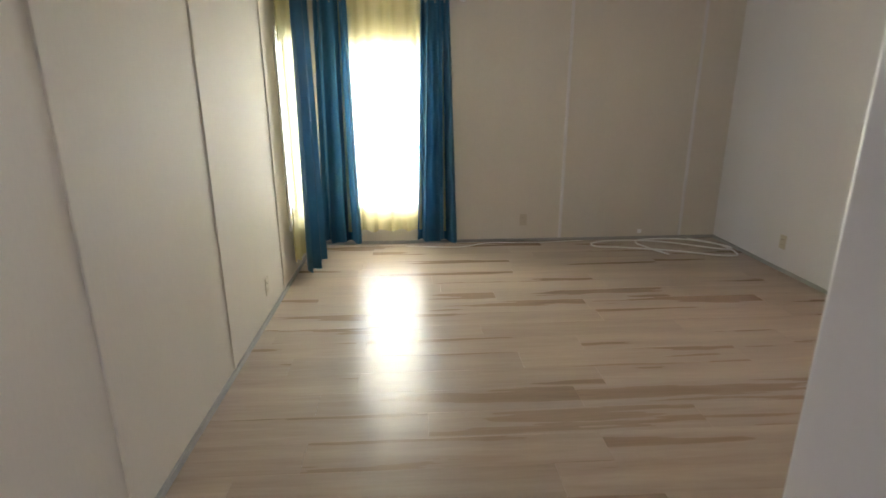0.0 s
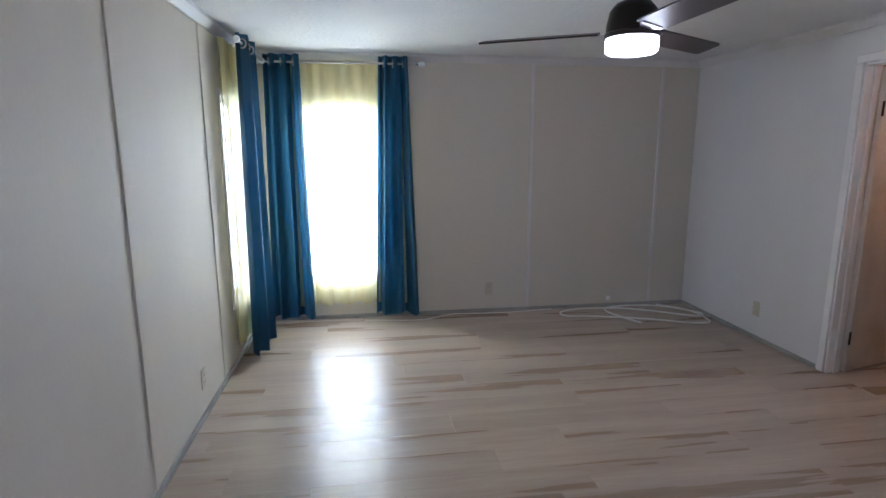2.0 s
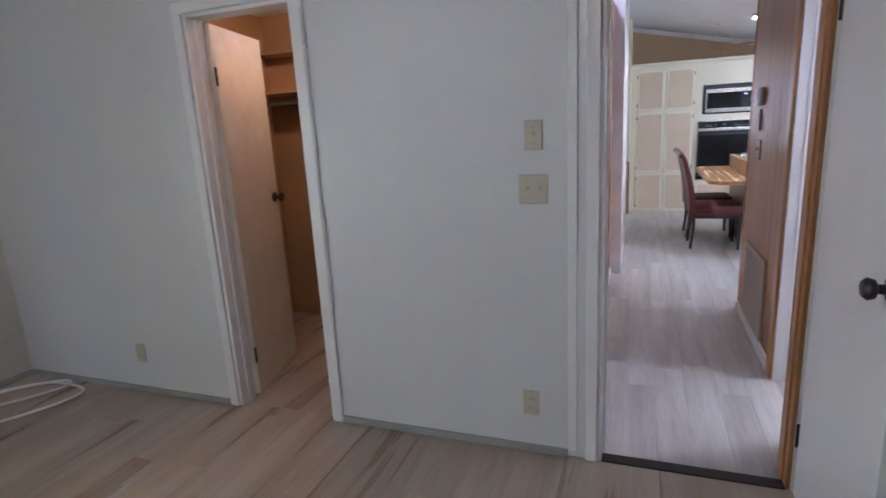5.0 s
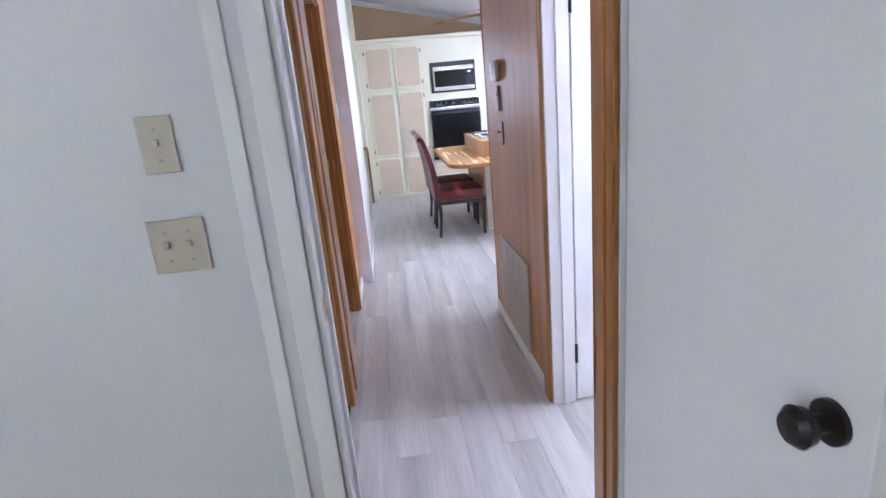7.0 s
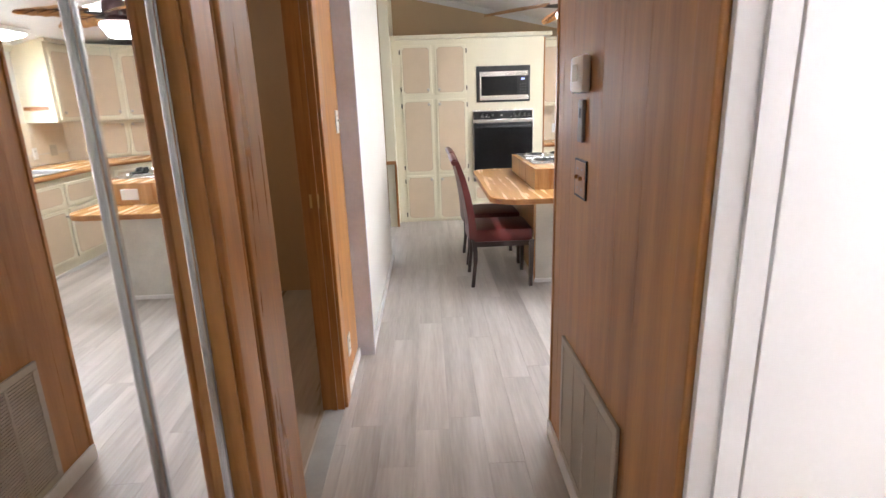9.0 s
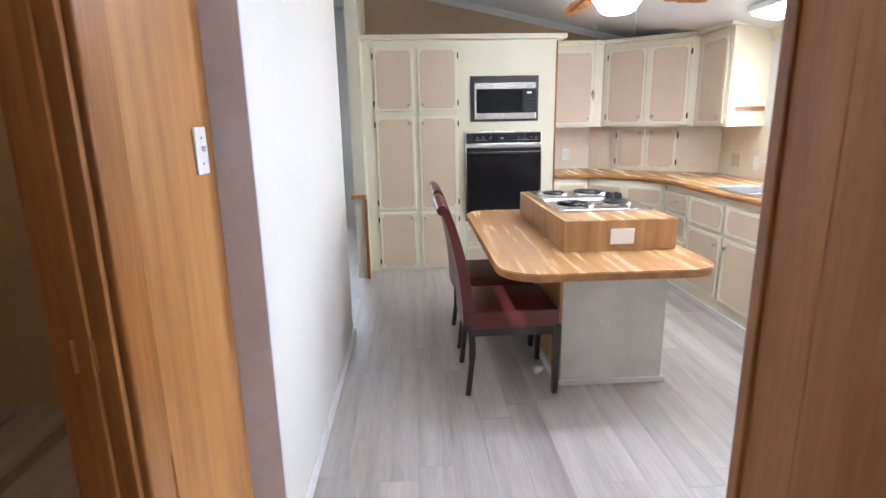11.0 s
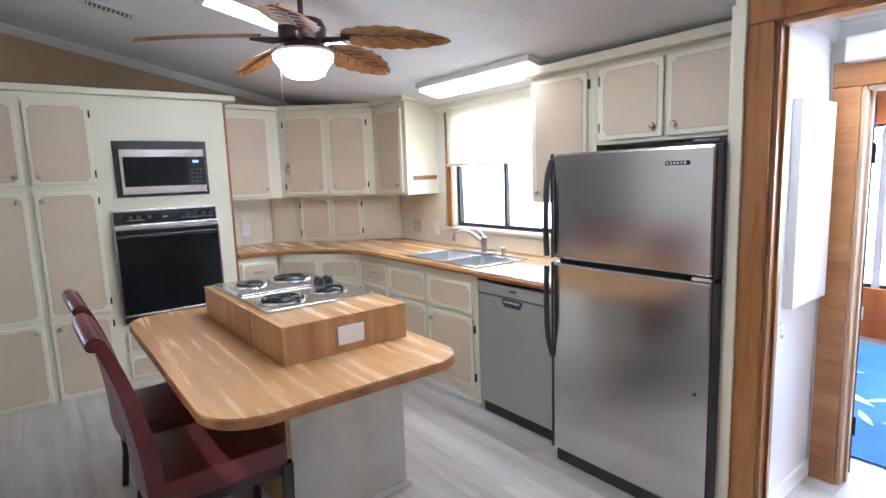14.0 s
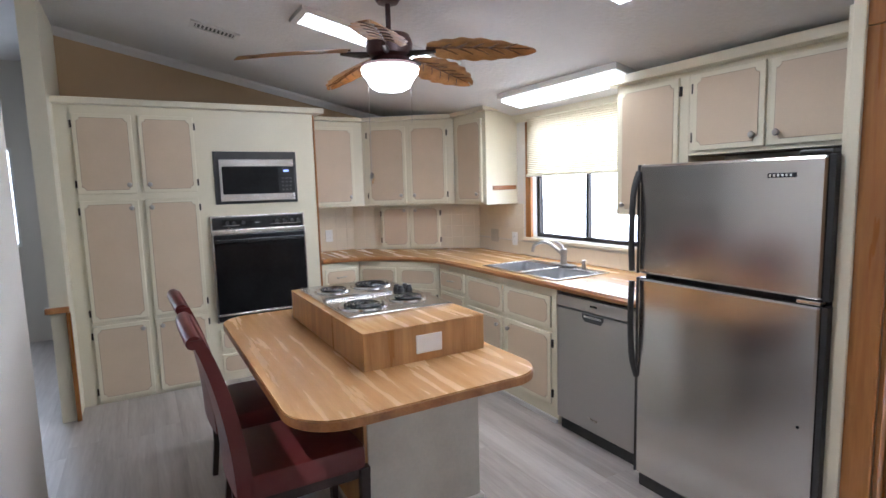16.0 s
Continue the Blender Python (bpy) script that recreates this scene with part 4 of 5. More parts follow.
part("front_edge", tube([(2.572, 3.93, 0.881)] + [(x - 0.003, y - 0.003, 0.881) for x, y in curve] + [(1.765, 6.597, 0.881)], 0.0185, 6), M_WOODTRIM_Y, top, "brown wood edge", None, False)


def base_unit(m, w, label, rows, depth=0.56, top=0.858):
    """A base cabinet; rows: (kind, x0, x1, z0, z1, knob, hinge)."""
    r = root("base_cabinet", m, label, "cabinet", "kitchen base cabinets")
    part("body", boxes((0, w, 0, depth, 0.09, top)), M_CAB, r)
    if top < 0.858:
        part("front_rail", boxes((0, w, 0, 0.02, top, 0.858)), M_CAB, r)
    part("toe_kick", boxes((0, w, 0.012, 0.05, 0.0, 0.09)), M_CAB, r)
    part("shoe", boxes((0, w, -0.004, 0.0115, 0.0, 0.03), bevel=0.003), M_TRIM, r)
    for kind, x0, x1, z0, z1, knob, hinge in rows:
        cab_door(r, x0, x1, z0, z1, knob, hinge, kind == "pull", "door" if kind == "door" else "drawer_front")
    return r


base_unit(pose(2.60, 6.045, 0, 0, 0, -90), 0.43, "cream drawer stack with nickel pulls", [("pull", 0.03, 0.40, 0.66, 0.81, None, None), ("pull", 0.03, 0.40, 0.45, 0.63, None, None), ("pull", 0.03, 0.40, 0.13, 0.42, None, None)])
base_unit(pose(2.60, 5.614, 0, 0, 0, -90), 0.50, "cream sink cabinet with a beige door", [("front", 0.02, 0.48, 0.61, 0.81, None, None), ("door", 0.02, 0.48, 0.12, 0.58, (0.43, 0.52), "l")], 0.56, 0.70)
base_unit(pose(2.60, 5.113, 0, 0, 0, -90), 0.52, "cream sink cabinet with a beige door", [("front", 0.02, 0.48, 0.61, 0.81, None, None), ("door", 0.02, 0.48, 0.12, 0.58, (0.06, 0.52), "r")], 0.56, 0.70)
base_unit(pose(1.765, 6.62, 0), 0.33, "cream base cabinet beside the oven tower", [("pull", 0.02, 0.31, 0.66, 0.81, None, None), ("door", 0.02, 0.31, 0.12, 0.63, (0.27, 0.57), None)], 0.5)
BA = math.degrees(math.atan2(6.05 - 6.62, 2.60 - 2.10))
BL = math.hypot(6.05 - 6.62, 2.60 - 2.10)
dgb = root("base_cabinet", pose(2.10, 6.62, 0, 0, 0, BA), "cream diagonal corner base cabinet", "cabinet", "kitchen base cabinets")
part("body", prism([(0.002, 0), (BL - 0.002, 0), (BL - 0.12, 0.25), (0.2, 0.35)], 0.0, 0.858), M_CAB, dgb)
cab_door(dgb, 0.02, BL / 2 - 0.02, 0.66, 0.81, None, None, False, "drawer_front")
cab_door(dgb, BL / 2 + 0.02, BL - 0.03, 0.66, 0.81, None, None, False, "drawer_front")
cab_door(dgb, 0.02, BL / 2 - 0.02, 0.12, 0.63, (0.29, 0.57), "l")
cab_door(dgb, BL / 2 + 0.02, BL - 0.03, 0.12, 0.63, (0.44, 0.57), "r")
# corner appliance cabinet on the worktop
ag = root("counter_cabinet", pose(2.475, 6.975, 0.902, 0, 0, DA), "small cream corner cabinet on the worktop", "cabinet")
part("body", prism([(0.0, 0), (0.60, 0), (0.54, 0.09), (0.08, 0.10)], 0.0, 0.43), M_CAB, ag)
cab_door(ag, 0.015, 0.292, 0.02, 0.415, (0.245, 0.375), "l")
cab_door(ag, 0.308, 0.585, 0.02, 0.415, (0.355, 0.375), "r")

# sink and tap
sink = root("kitchen_sink", pose(2.845, 5.02, 0.901, 0, 0, 0), "stainless double bowl sink set in the worktop", "sink")
rim = boxes((-0.23, -0.205, -0.40, 0.40, 0.0, 0.009), (0.16, 0.24, -0.40, 0.40, 0.0, 0.009), (-0.205, 0.16, -0.40, -0.375, 0.0, 0.009), (-0.205, 0.16, 0.375, 0.40, 0.0, 0.009), (-0.205, 0.16, -0.02, 0.02, 0.0, 0.009), bevel=0.003)
part("rim", rim, M_STEEL, sink)
for y0, y1 in ((-0.375, -0.02), (0.02, 0.375)):
    bm = prism(rounded(-0.204, 0.159, y0 + 0.001, y1 - 0.001, 0.05, 6), -0.165, 0.004)
    bm.faces.ensure_lookup_table()
    bmesh.ops.delete(bm, geom=[max(bm.faces, key=lambda f: f.calc_center_median().z)], context="FACES_ONLY")
    bmesh.ops.solidify(bm, geom=list(bm.faces), thickness=0.0015)
    part("bowl", bm, M_BOWL, sink, "brushed steel bowl", None, True)
    part("drain", lathe([(0.04, -0.163), (0.042, -0.161), (0.0, -0.160)], 20, None, (-0.02, (y0 + y1) / 2, 0)), M_CHROME, sink)
tap = root("kitchen_tap", pose(3.045, 5.02, 0.911), "brushed nickel tap with lever and side spray", "tap")
part("base_plate", prism(rounded(-0.03, 0.03, -0.12, 0.12, 0.028), 0, 0.012), M_NICKEL, tap)
part("body", lathe([(0.024, 0.012), (0.022, 0.08), (0.026, 0.10), (0.02, 0.12), (0.0, 0.125)], 16), M_NICKEL, tap, "", None, True)
part("spout", tube(spline([(0.0, 0.0, 0.07), (-0.03, 0.06, 0.13), (-0.07, 0.13, 0.165), (-0.11, 0.19, 0.14), (-0.12, 0.20, 0.09)], 6), 0.012, 10), M_NICKEL, tap, "", None, True)
part("lever", tube(spline([(0.0, 0.0, 0.115), (0.0, 0.03, 0.15), (-0.01, 0.09, 0.17)], 5), [0.009] * 10 + [0.006], 8), M_NICKEL, tap, "", None, True)
part("side_spray", lathe([(0.018, 0.0), (0.014, 0.02), (0.013, 0.045), (0.017, 0.06), (0.0, 0.065)], 14, None, (0.0, -0.20, -0.002)), M_NICKEL, tap, "", None, True)

# dishwasher
dw = root("dishwasher", pose(2.585, 4.56, 0, 0, 0, -90), "grey stainless dishwasher with recessed handle", "dishwasher")
part("body", boxes((0.004, 0.604, 0.02, 0.56, 0.0, 0.855)), M_BLACKPL, dw)
part("door", boxes((0.008, 0.600, -0.02, 0.0195, 0.085, 0.77), bevel=0.006), M_STEEL_DW, dw)
part("control_strip", boxes((0.008, 0.600, -0.02, 0.0195, 0.776, 0.845), bevel=0.006), M_STEEL_DW, dw)
part("handle_recess", prism([(0.22, 0.745), (0.24, 0.72), (0.36, 0.72), (0.38, 0.745), (0.38, 0.765), (0.22, 0.765)], -0.0225, -0.0195, "y"), M_BLACKPL, dw)
part("handle_lip", boxes((0.235, 0.365, -0.026, -0.02, 0.745, 0.757), bevel=0.002), M_CHROME, dw)
part("badge", boxes((0.265, 0.345, -0.0222, -0.0195, 0.155, 0.168)), M_NICKEL, dw)
part("control_window", boxes((0.28, 0.33, -0.0222, -0.0195, 0.81, 0.82)), M_BLACK, dw)

# refrigerator
fr = root("refrigerator", pose(2.465, 3.885, 0, 0, 0, -90), "stainless top-freezer refrigerator with black sides", "refrigerator")
part("body", boxes((0.0, 0.825, 0.07, 0.74, 0.03, 1.565), bevel=0.006), M_BLACKPL, fr, "black cabinet sides")
part("freezer_door", boxes((0.012, 0.80, 0.0, 0.062, 1.065, 1.572), bevel=0.012), M_STEEL, fr, "brushed stainless freezer door")
part("fridge_door", boxes((0.012, 0.80, 0.0, 0.062, 0.07, 1.045), bevel=0.012), M_STEEL, fr, "brushed stainless lower door")
for sp in ((0.0005, 0.0115, 0.002, 0.062, 0.07, 1.045), (0.0005, 0.0115, 0.002, 0.062, 1.065, 1.572), (0.8005, 0.822, 0.004, 0.062, 0.07, 1.045), (0.8005, 0.822, 0.004, 0.062, 1.065, 1.572)):
    part("door_edge", boxes(sp, bevel=0.003), M_BLACKPL, fr, "black door edge")
part("toe_grille", boxes((0.02, 0.80, 0.02, 0.06, 0.0, 0.062), bevel=0.003), M_BLACKPL, fr)
part("hinge_cover", boxes((0.70, 0.81, 0.005, 0.10, 1.5735, 1.592), bevel=0.006), M_BLACKPL, fr)
part("middle_hinge", boxes((0.72, 0.80, -0.004, 0.05, 1.0475, 1.0625), bevel=0.003), M_CHROME, fr)
part("freezer_handle", tube(spline([(0.012, 0.0, 1.54), (0.004, -0.02, 1.47), (0.006, -0.034, 1.38), (0.006, -0.038, 1.25), (0.005, -0.036, 1.16), (0.004, -0.03, 1.08)], 6), 0.014, 8), M_BLACKPL, fr, "black curved handle", None, True)
part("fridge_handle", tube(spline([(0.004, -0.03, 1.03), (0.005, -0.036, 0.95), (0.006, -0.038, 0.86), (0.006, -0.034, 0.73), (0.004, -0.02, 0.64), (0.012, 0.0, 0.56)], 6), 0.014, 8), M_BLACKPL, fr, "black curved handle", None, True)
part("badge", boxes((0.60, 0.70, -0.0035, 0.0005, 1.497, 1.514), bevel=0.001), M_BLACK, fr)
part("badge_mark", boxes(*[(0.606 + 0.0145 * i, 0.614 + 0.0145 * i, -0.0045, -0.0036, 1.501, 1.510) for i in range(6)]), M_CHROME, fr)
part("lock_dot", lathe([(0.006, 0), (0.005, 0.002), (0, 0.0022)], 10), M_BLACK, fr, "", Matrix.Translation((0.745, -0.0005, 0.585)) @ pose(0, 0, 0, 90, 0, 0))
struct("trim_fridge_panel", boxes((2.50, 3.262, 3.051, 3.066, 0.0, 2.05), bevel=0.002), M_CAB, "cream end panel beside the refrigerator", "trim")
struct("trim_fridge_panel_edge", boxes((2.49, 2.519, 3.012, 3.050, 0.0, 2.2), bevel=0.003), M_CAB, "cream upright strip", "trim")

# ---- island ----
isl = root("kitchen_island", Matrix(), "kitchen island with butcher block top and white base", "kitchen island")
part("base", boxes((1.19, 1.75, 4.18, 5.22, 0.0, 0.727), bevel=0.003), material("island_white_panel", (0.70, 0.68, 0.60, 1), 0.4), isl, "off-white painted base")
part("side_panel", boxes((1.175, 1.1895, 4.185, 5.22, 0.0, 0.727)), M_BLOCK_Z, isl, "wood grain side panel")
part("shoe", boxes((1.18, 1.765, 4.165, 4.1795, 0.0, 0.03), (1.751, 1.766, 4.18, 5.22, 0.0, 0.03), (1.160, 1.1745, 4.18, 5.22, 0.0, 0.06), bevel=0.003), M_WHITE, isl)
part("tabletop", prism(rounded(0.795, 1.792, 3.735, 5.46, (0.19, 0.15, 0.06, 0.16), 10), 0.728, 0.767, "z", 0.004), M_BLOCK_Y, isl, "butcher block laminate top with round corners")
part("edge_band", prism(rounded(0.792, 1.795, 3.732, 5.463, (0.192, 0.152, 0.062, 0.162), 10), 0.731, 0.760, "z"), M_WOODTRIM_Y, isl, "brown wood edge band")
part("raised_top", boxes((1.163, 1.738, 4.107, 5.235, 0.7675, 0.92), bevel=0.002), M_BLOCK_Z, isl, "raised wood box around the cooktop")
part("raised_lid", boxes((1.161, 1.740, 4.105, 5.237, 0.9205, 0.926), bevel=0.002), M_BLOCK_Y, isl)
sock = root("blank_plate", pose(1.457, 4.106, 0.842), "white blank cover plate on the island", "cover plate")
part("plate", boxes((-0.062, 0.062, -0.007, -0.0005, -0.04, 0.04), bevel=0.003), M_PLATE, sock)

ct = root("cooktop", pose(1.46, 4.77, 0.926), "stainless four-coil electric cooktop", "cooktop")
part("tray", prism(rounded(-0.265, 0.265, -0.42, 0.42, 0.02, 4), 0.0002, 0.014, "z", 0.005), M_STEEL, ct)
part("vent_grate", boxes((-0.25, 0.12, -0.03, 0.03, 0.0142, 0.022), bevel=0.003), M_CHROME, ct, "centre vent grate")
part("grate_slot", boxes(*[(-0.245, 0.115, -0.0225 + 0.012 * i, -0.018 + 0.012 * i, 0.0221, 0.0228) for i in range(4)]), M_STEEL, ct)
for x, y, q in ((-0.13, -0.24, 0.098), (0.12, -0.21, 0.075), (-0.13, 0.22, 0.075), (0.11, 0.25, 0.098)):
    b = part("drip_pan", lathe([(q + 0.022, 0.0142), (q + 0.02, 0.021), (q + 0.01, 0.02), (q - 0.01, 0.0148), (0.0, 0.0145)], 28), M_CHROME, ct, "chrome drip pan", Matrix.Translation((x, y, 0)), True)
    turns = 4.0 if q > 0.08 else 3.2
    path = [((q * (0.2 + 0.8 * k / 90)) * math.cos(2 * math.pi * turns * k / 90), (q * (0.2 + 0.8 * k / 90)) * math.sin(2 * math.pi * turns * k / 90), 0.024) for k in range(91)]
    part("coil", tube(path, 0.0055, 6), M_BLACK, b, "black heating coil", None, True)
for i in range(4):
    x, y = 0.17 + 0.05 * (i % 2), -0.045 + 0.05 * (i // 2) + 0.02
    part("knob", lathe([(0.019, 0.0145), (0.018, 0.03), (0.014, 0.034), (0.013, 0.045), (0.0, 0.046)], 16), M_BLACKPL, ct, "", Matrix.Translation((x, y, 0)), True)


# ---- chairs ----
def chair():
    r = root("dining_chair", pose(0.90, 4.315, 0), "oxblood leather dining chair with dark espresso legs", "chair", "chairs at the island")
    bm = boxes((-0.22, 0.25, -0.225, 0.225, 0.37, 0.475), bevel=0.022)
    part("seat", bm, M_LEATHER, r, "oxblood leather seat", None, True)
    # back: a curved padded slab leaning away from the seat
    bm = bmesh.new()
    n, k = 14, 8
    rings = []
    for i in range(n + 1):
        u = i / n
        z = 0.40 + 0.63 * u
        x = -0.215 - 0.02 * u - 0.10 * u * u
        th = 0.062 * (1 - 0.35 * u)
        row = []
        for j in range(k + 1):
            v = -1 + 2 * j / k
            drop = 0.025 * v * v * (u ** 6)
            row.append((x - 0.012 * (1 - v * v), v * 0.225, z - drop, th))
        rings.append(row)
    front = [[bm.verts.new((x + th / 2, y, z)) for x, y, z, th in row] for row in rings]
    rear = [[bm.verts.new((x - th / 2, y, z)) for x, y, z, th in row] for row in rings]
    for g in (front, rear):
        for a, b in zip(g, g[1:]):
            for j in range(k):
                bm.faces.new((a[j], a[j + 1], b[j + 1], b[j]))
    for j in range(k):
        for row in (0, n):
            bm.faces.new((front[row][j], front[row][j + 1], rear[row][j + 1], rear[row][j]))
    for i in range(n):
        for j in (0, k):
            bm.faces.new((front[i][j], front[i + 1][j], rear[i + 1][j], rear[i][j]))
    rim_edges = [e for e in bm.edges if len(e.link_faces) == 2 and e.calc_face_angle(0) > 1.0]
    bmesh.ops.recalc_face_normals(bm, faces=bm.faces)
    bmesh.ops.bevel(bm, geom=rim_edges, offset=0.014, segments=3, affect="EDGES", profile=0.5)
    part("backrest", bm, M_LEATHER, r, "padded oxblood leather back", None, True)
    part("top_roll", tube([(-0.345 - 0.012 * (1 - v * v), v * 0.218, 1.02 - 0.025 * v * v) for v in (-1, -0.6, -0.2, 0.2, 0.6, 1)], 0.026, 10), M_LEATHER, r, "rolled leather top", None, True)
    for s in (-1, 1):
        part("leg", prism([(0.222, 0.38), (0.262, 0.38), (0.250, 0.0), (0.224, 0.0)], s * 0.21 - 0.019, s * 0.21 + 0.019, "y"), M_ESPRESSO, r)
        bm = tube(spline([(-0.225, s * 0.2, 0.46), (-0.205, s * 0.2, 0.36), (-0.20, s * 0.2, 0.22), (-0.222, s * 0.2, 0.0)], 5), [0.026] * 6 + [0.024] * 5 + [0.019] * 5, 4)
        part("leg", bm, M_ESPRESSO, r)
    part("apron", boxes((-0.20, 0.225, -0.205, -0.19, 0.33, 0.372), (-0.20, 0.225, 0.19, 0.205, 0.33, 0.372), (0.21, 0.225, -0.19, 0.19, 0.33, 0.372)), M_ESPRESSO, r)
    return r


ch = chair()
copy_thing(ch, pose(0.90, 4.925, 0, 0, 0, 1))


# ---- kitchen ceiling and window fittings ----
def troffer(x0, x1, y0, y1):
    r = root("ceiling_light_panel", Matrix(), "lit rectangular ceiling light panel with white frame", "ceiling light", "kitchen light panels")
    for nm, mat, d0, d1, g in (("frame", M_TRIM, -0.022, 0.0, 0.0), ("diffuser", M_TUBE, -0.026, -0.0225, 0.035)):
        if nm == "frame":
            bm = boxes((x0, x1, y0, y0 + 0.035, d0, d1), (x0, x1, y1 - 0.035, y1, d0, d1), (x0, x0 + 0.035, y0 + 0.035, y1 - 0.035, d0, d1), (x1 - 0.035, x1, y0 + 0.035, y1 - 0.035, d0, d1))
        else:
            bm = boxes((x0 + g, x1 - g, y0 + g, y1 - g, -0.018, -0.004))
        for v in bm.verts:
            v.co.z += slope(v.co.x) - 0.001
        p = part(nm, bm, mat, r)
        p.visible_shadow = nm == "frame"


troffer(1.28, 2.27, 5.10, 5.38)
troffer(1.33, 2.32, 3.59, 3.87)
fl = root("fluorescent_fixture", Matrix(), "white fluorescent box light above the window", "ceiling light")
bm = boxes((2.79, 3.0, 4.32, 5.45, -0.04, -0.001), bevel=0.006)
for v in bm.verts:
    v.co.z += slope(v.co.x)
part("housing", bm, M_PLATE, fl)
bm = boxes((2.805, 2.985, 4.35, 5.42, -0.06, -0.0405), bevel=0.01)
for v in bm.verts:
    v.co.z += slope(v.co.x)
part("diffuser", bm, M_TUBE, fl).visible_shadow = False


def ceiling_vent(m, label):
    r = root("ceiling_vent", m, label, "air vent")
    part("frame", boxes((-0.15, 0.15, -0.075, -0.05, -0.012, 0), (-0.15, 0.15, 0.05, 0.075, -0.012, 0), (-0.15, -0.12, -0.05, 0.05, -0.012, 0), (0.12, 0.15, -0.05, 0.05, -0.012, 0), bevel=0.002), M_TRIM, r)
    # black sheet stands in for the shade between the slats
    part("backing", boxes((-0.12, 0.12, -0.05, 0.05, -0.003, -0.001)), M_BLACKPL, r)
    for i in range(10):
        part("slat", boxes((-0.113 + 0.024 * i, -0.103 + 0.024 * i, -0.05, 0.05, -0.011, -0.006)), M_TRIM, r)


ceiling_vent(pose(0.96, 6.02, slope(0.96) - 0.002, 0, tilt, 0), "pale metal ceiling air vent")
ceiling_vent(pose(-1.38, -2.64, 2.279, 0, 0, 90), "pale metal ceiling air vent")

# pleated shade and outside
sh = root("cellular_shade", pose(3.235, 5.66, 0, 0, 0, -90), "cream cellular shade half drawn over the window", "window shade")
bm = bmesh.new()
rows = []
for i in range(61):
    z = 1.575 + (2.02 - 1.575) * i / 60
    rows.append([bm.verts.new((x, 0.006 * (-1) ** i, z)) for x in (0.0, 1.14)])
for a, b in zip(rows, rows[1:]):
    bm.faces.new((a[0], a[1], b[1], b[0]))
part("pleats", bm, M_SHADE, sh)
part("bottom_rail", boxes((0.0, 1.14, -0.014, 0.014, 1.555, 1.576), bevel=0.004), M_CAB, sh)
part("head_rail", boxes((0.0, 1.14, -0.02, 0.02, 2.021, 2.05), bevel=0.004), M_CAB, sh)


# ---- plates, outlets ----
def plate(m, label, kind, w=0.07, h=0.115, mat=None):
    """A wall plate in its x-z plane, facing -y."""
    r = root("wall_plate" if kind == "blank" else ("light_switch" if kind.startswith("switch") else "wall_outlet"), m, label, "outlet" if kind == "outlet" else "switch")
    mat = mat or M_IVORY
    part("plate", boxes((-w / 2, w / 2, -0.006, 0, -h / 2, h / 2), bevel=0.002), mat, r)
    if kind == "outlet":
        for z in (-0.022, 0.022):
            s = part("socket", prism(rounded(-0.016, 0.016, z - 0.014, z + 0.014, 0.008, 3), -0.0085, -0.006, "y"), mat, r)
            part("slot", boxes((-0.008, -0.006, -0.0092, -0.0085, z - 0.004, z + 0.005), (0.006, 0.008, -0.0092, -0.0085, z - 0.004, z + 0.005)), M_BLACKPL, s)
    elif kind.startswith("switch"):
        n = int(kind[-1])
        for i in range(n):
            x = (i - (n - 1) / 2) * 0.046
            part("toggle", boxes((x - 0.005, x + 0.005, -0.018, -0.006, -0.002, 0.012), bevel=0.002), mat, r)
            part("screw", boxes((x - 0.003, x + 0.003, -0.0072, -0.006, 0.028, 0.034), (x - 0.003, x + 0.003, -0.0072, -0.006, -0.034, -0.028)), M_GREYBASE, r)
    return r


plate(pose(-0.24, -0.001, 1.384), "single ivory light switch on the pale wall", "switch1")
plate(pose(-0.243, -0.001, 1.173), "double ivory light switch on the pale wall", "switch2", 0.116)
plate(pose(-0.268, -0.001, 0.235), "ivory wall outlet on the pale wall", "outlet")
plate(pose(-2.566, -0.001, 0.241), "ivory wall outlet on the pale wall", "outlet")
plate(pose(-3.579, -1.951, 0.218, 0, 0, 90), "ivory wall outlet on the panelled wall", "outlet")
plate(pose(-1.86, -3.999, 0.225, 0, 0, 180), "ivory wall outlet on the panelled wall", "outlet")
plate(pose(-0.099, 2.90, 1.36, 0, 0, 90), "white light switch on the oak panel", "switch1", mat=M_PLATE)
plate(pose(-0.099, 2.69, 0.22, 0, 0, 90), "white outlet low on the oak panel", "outlet", mat=M_PLATE)
plate(pose(2.86, 2.989, 0.77), "white light switch on the passage wall", "switch1", mat=M_PLATE)
plate(pose(2.02, 7.186, 1.05), "white outlet on the tiled splashback", "outlet", mat=M_PLATE)
plate(pose(3.255, 5.86, 1.03, 0, 0, -90), "white outlet on the tiled splashback", "outlet", mat=M_PLATE)
plate(pose(3.255, 6.16, 1.04, 0, 0, -90), "double ivory outlet on the tiled splashback", "outlet", 0.11)
plate(pose(5.958, 3.50, 0.20, 0, 0, -90), "white outlet on the pine wall", "outlet", mat=M_PLATE)
tagged(part("coax_plate", boxes((-3.580, -3.574, -0.79, -0.75, 0.06, 0.10), bevel=0.002), M_PLATE), "tiny white cable clip on the wall", "cable clip")

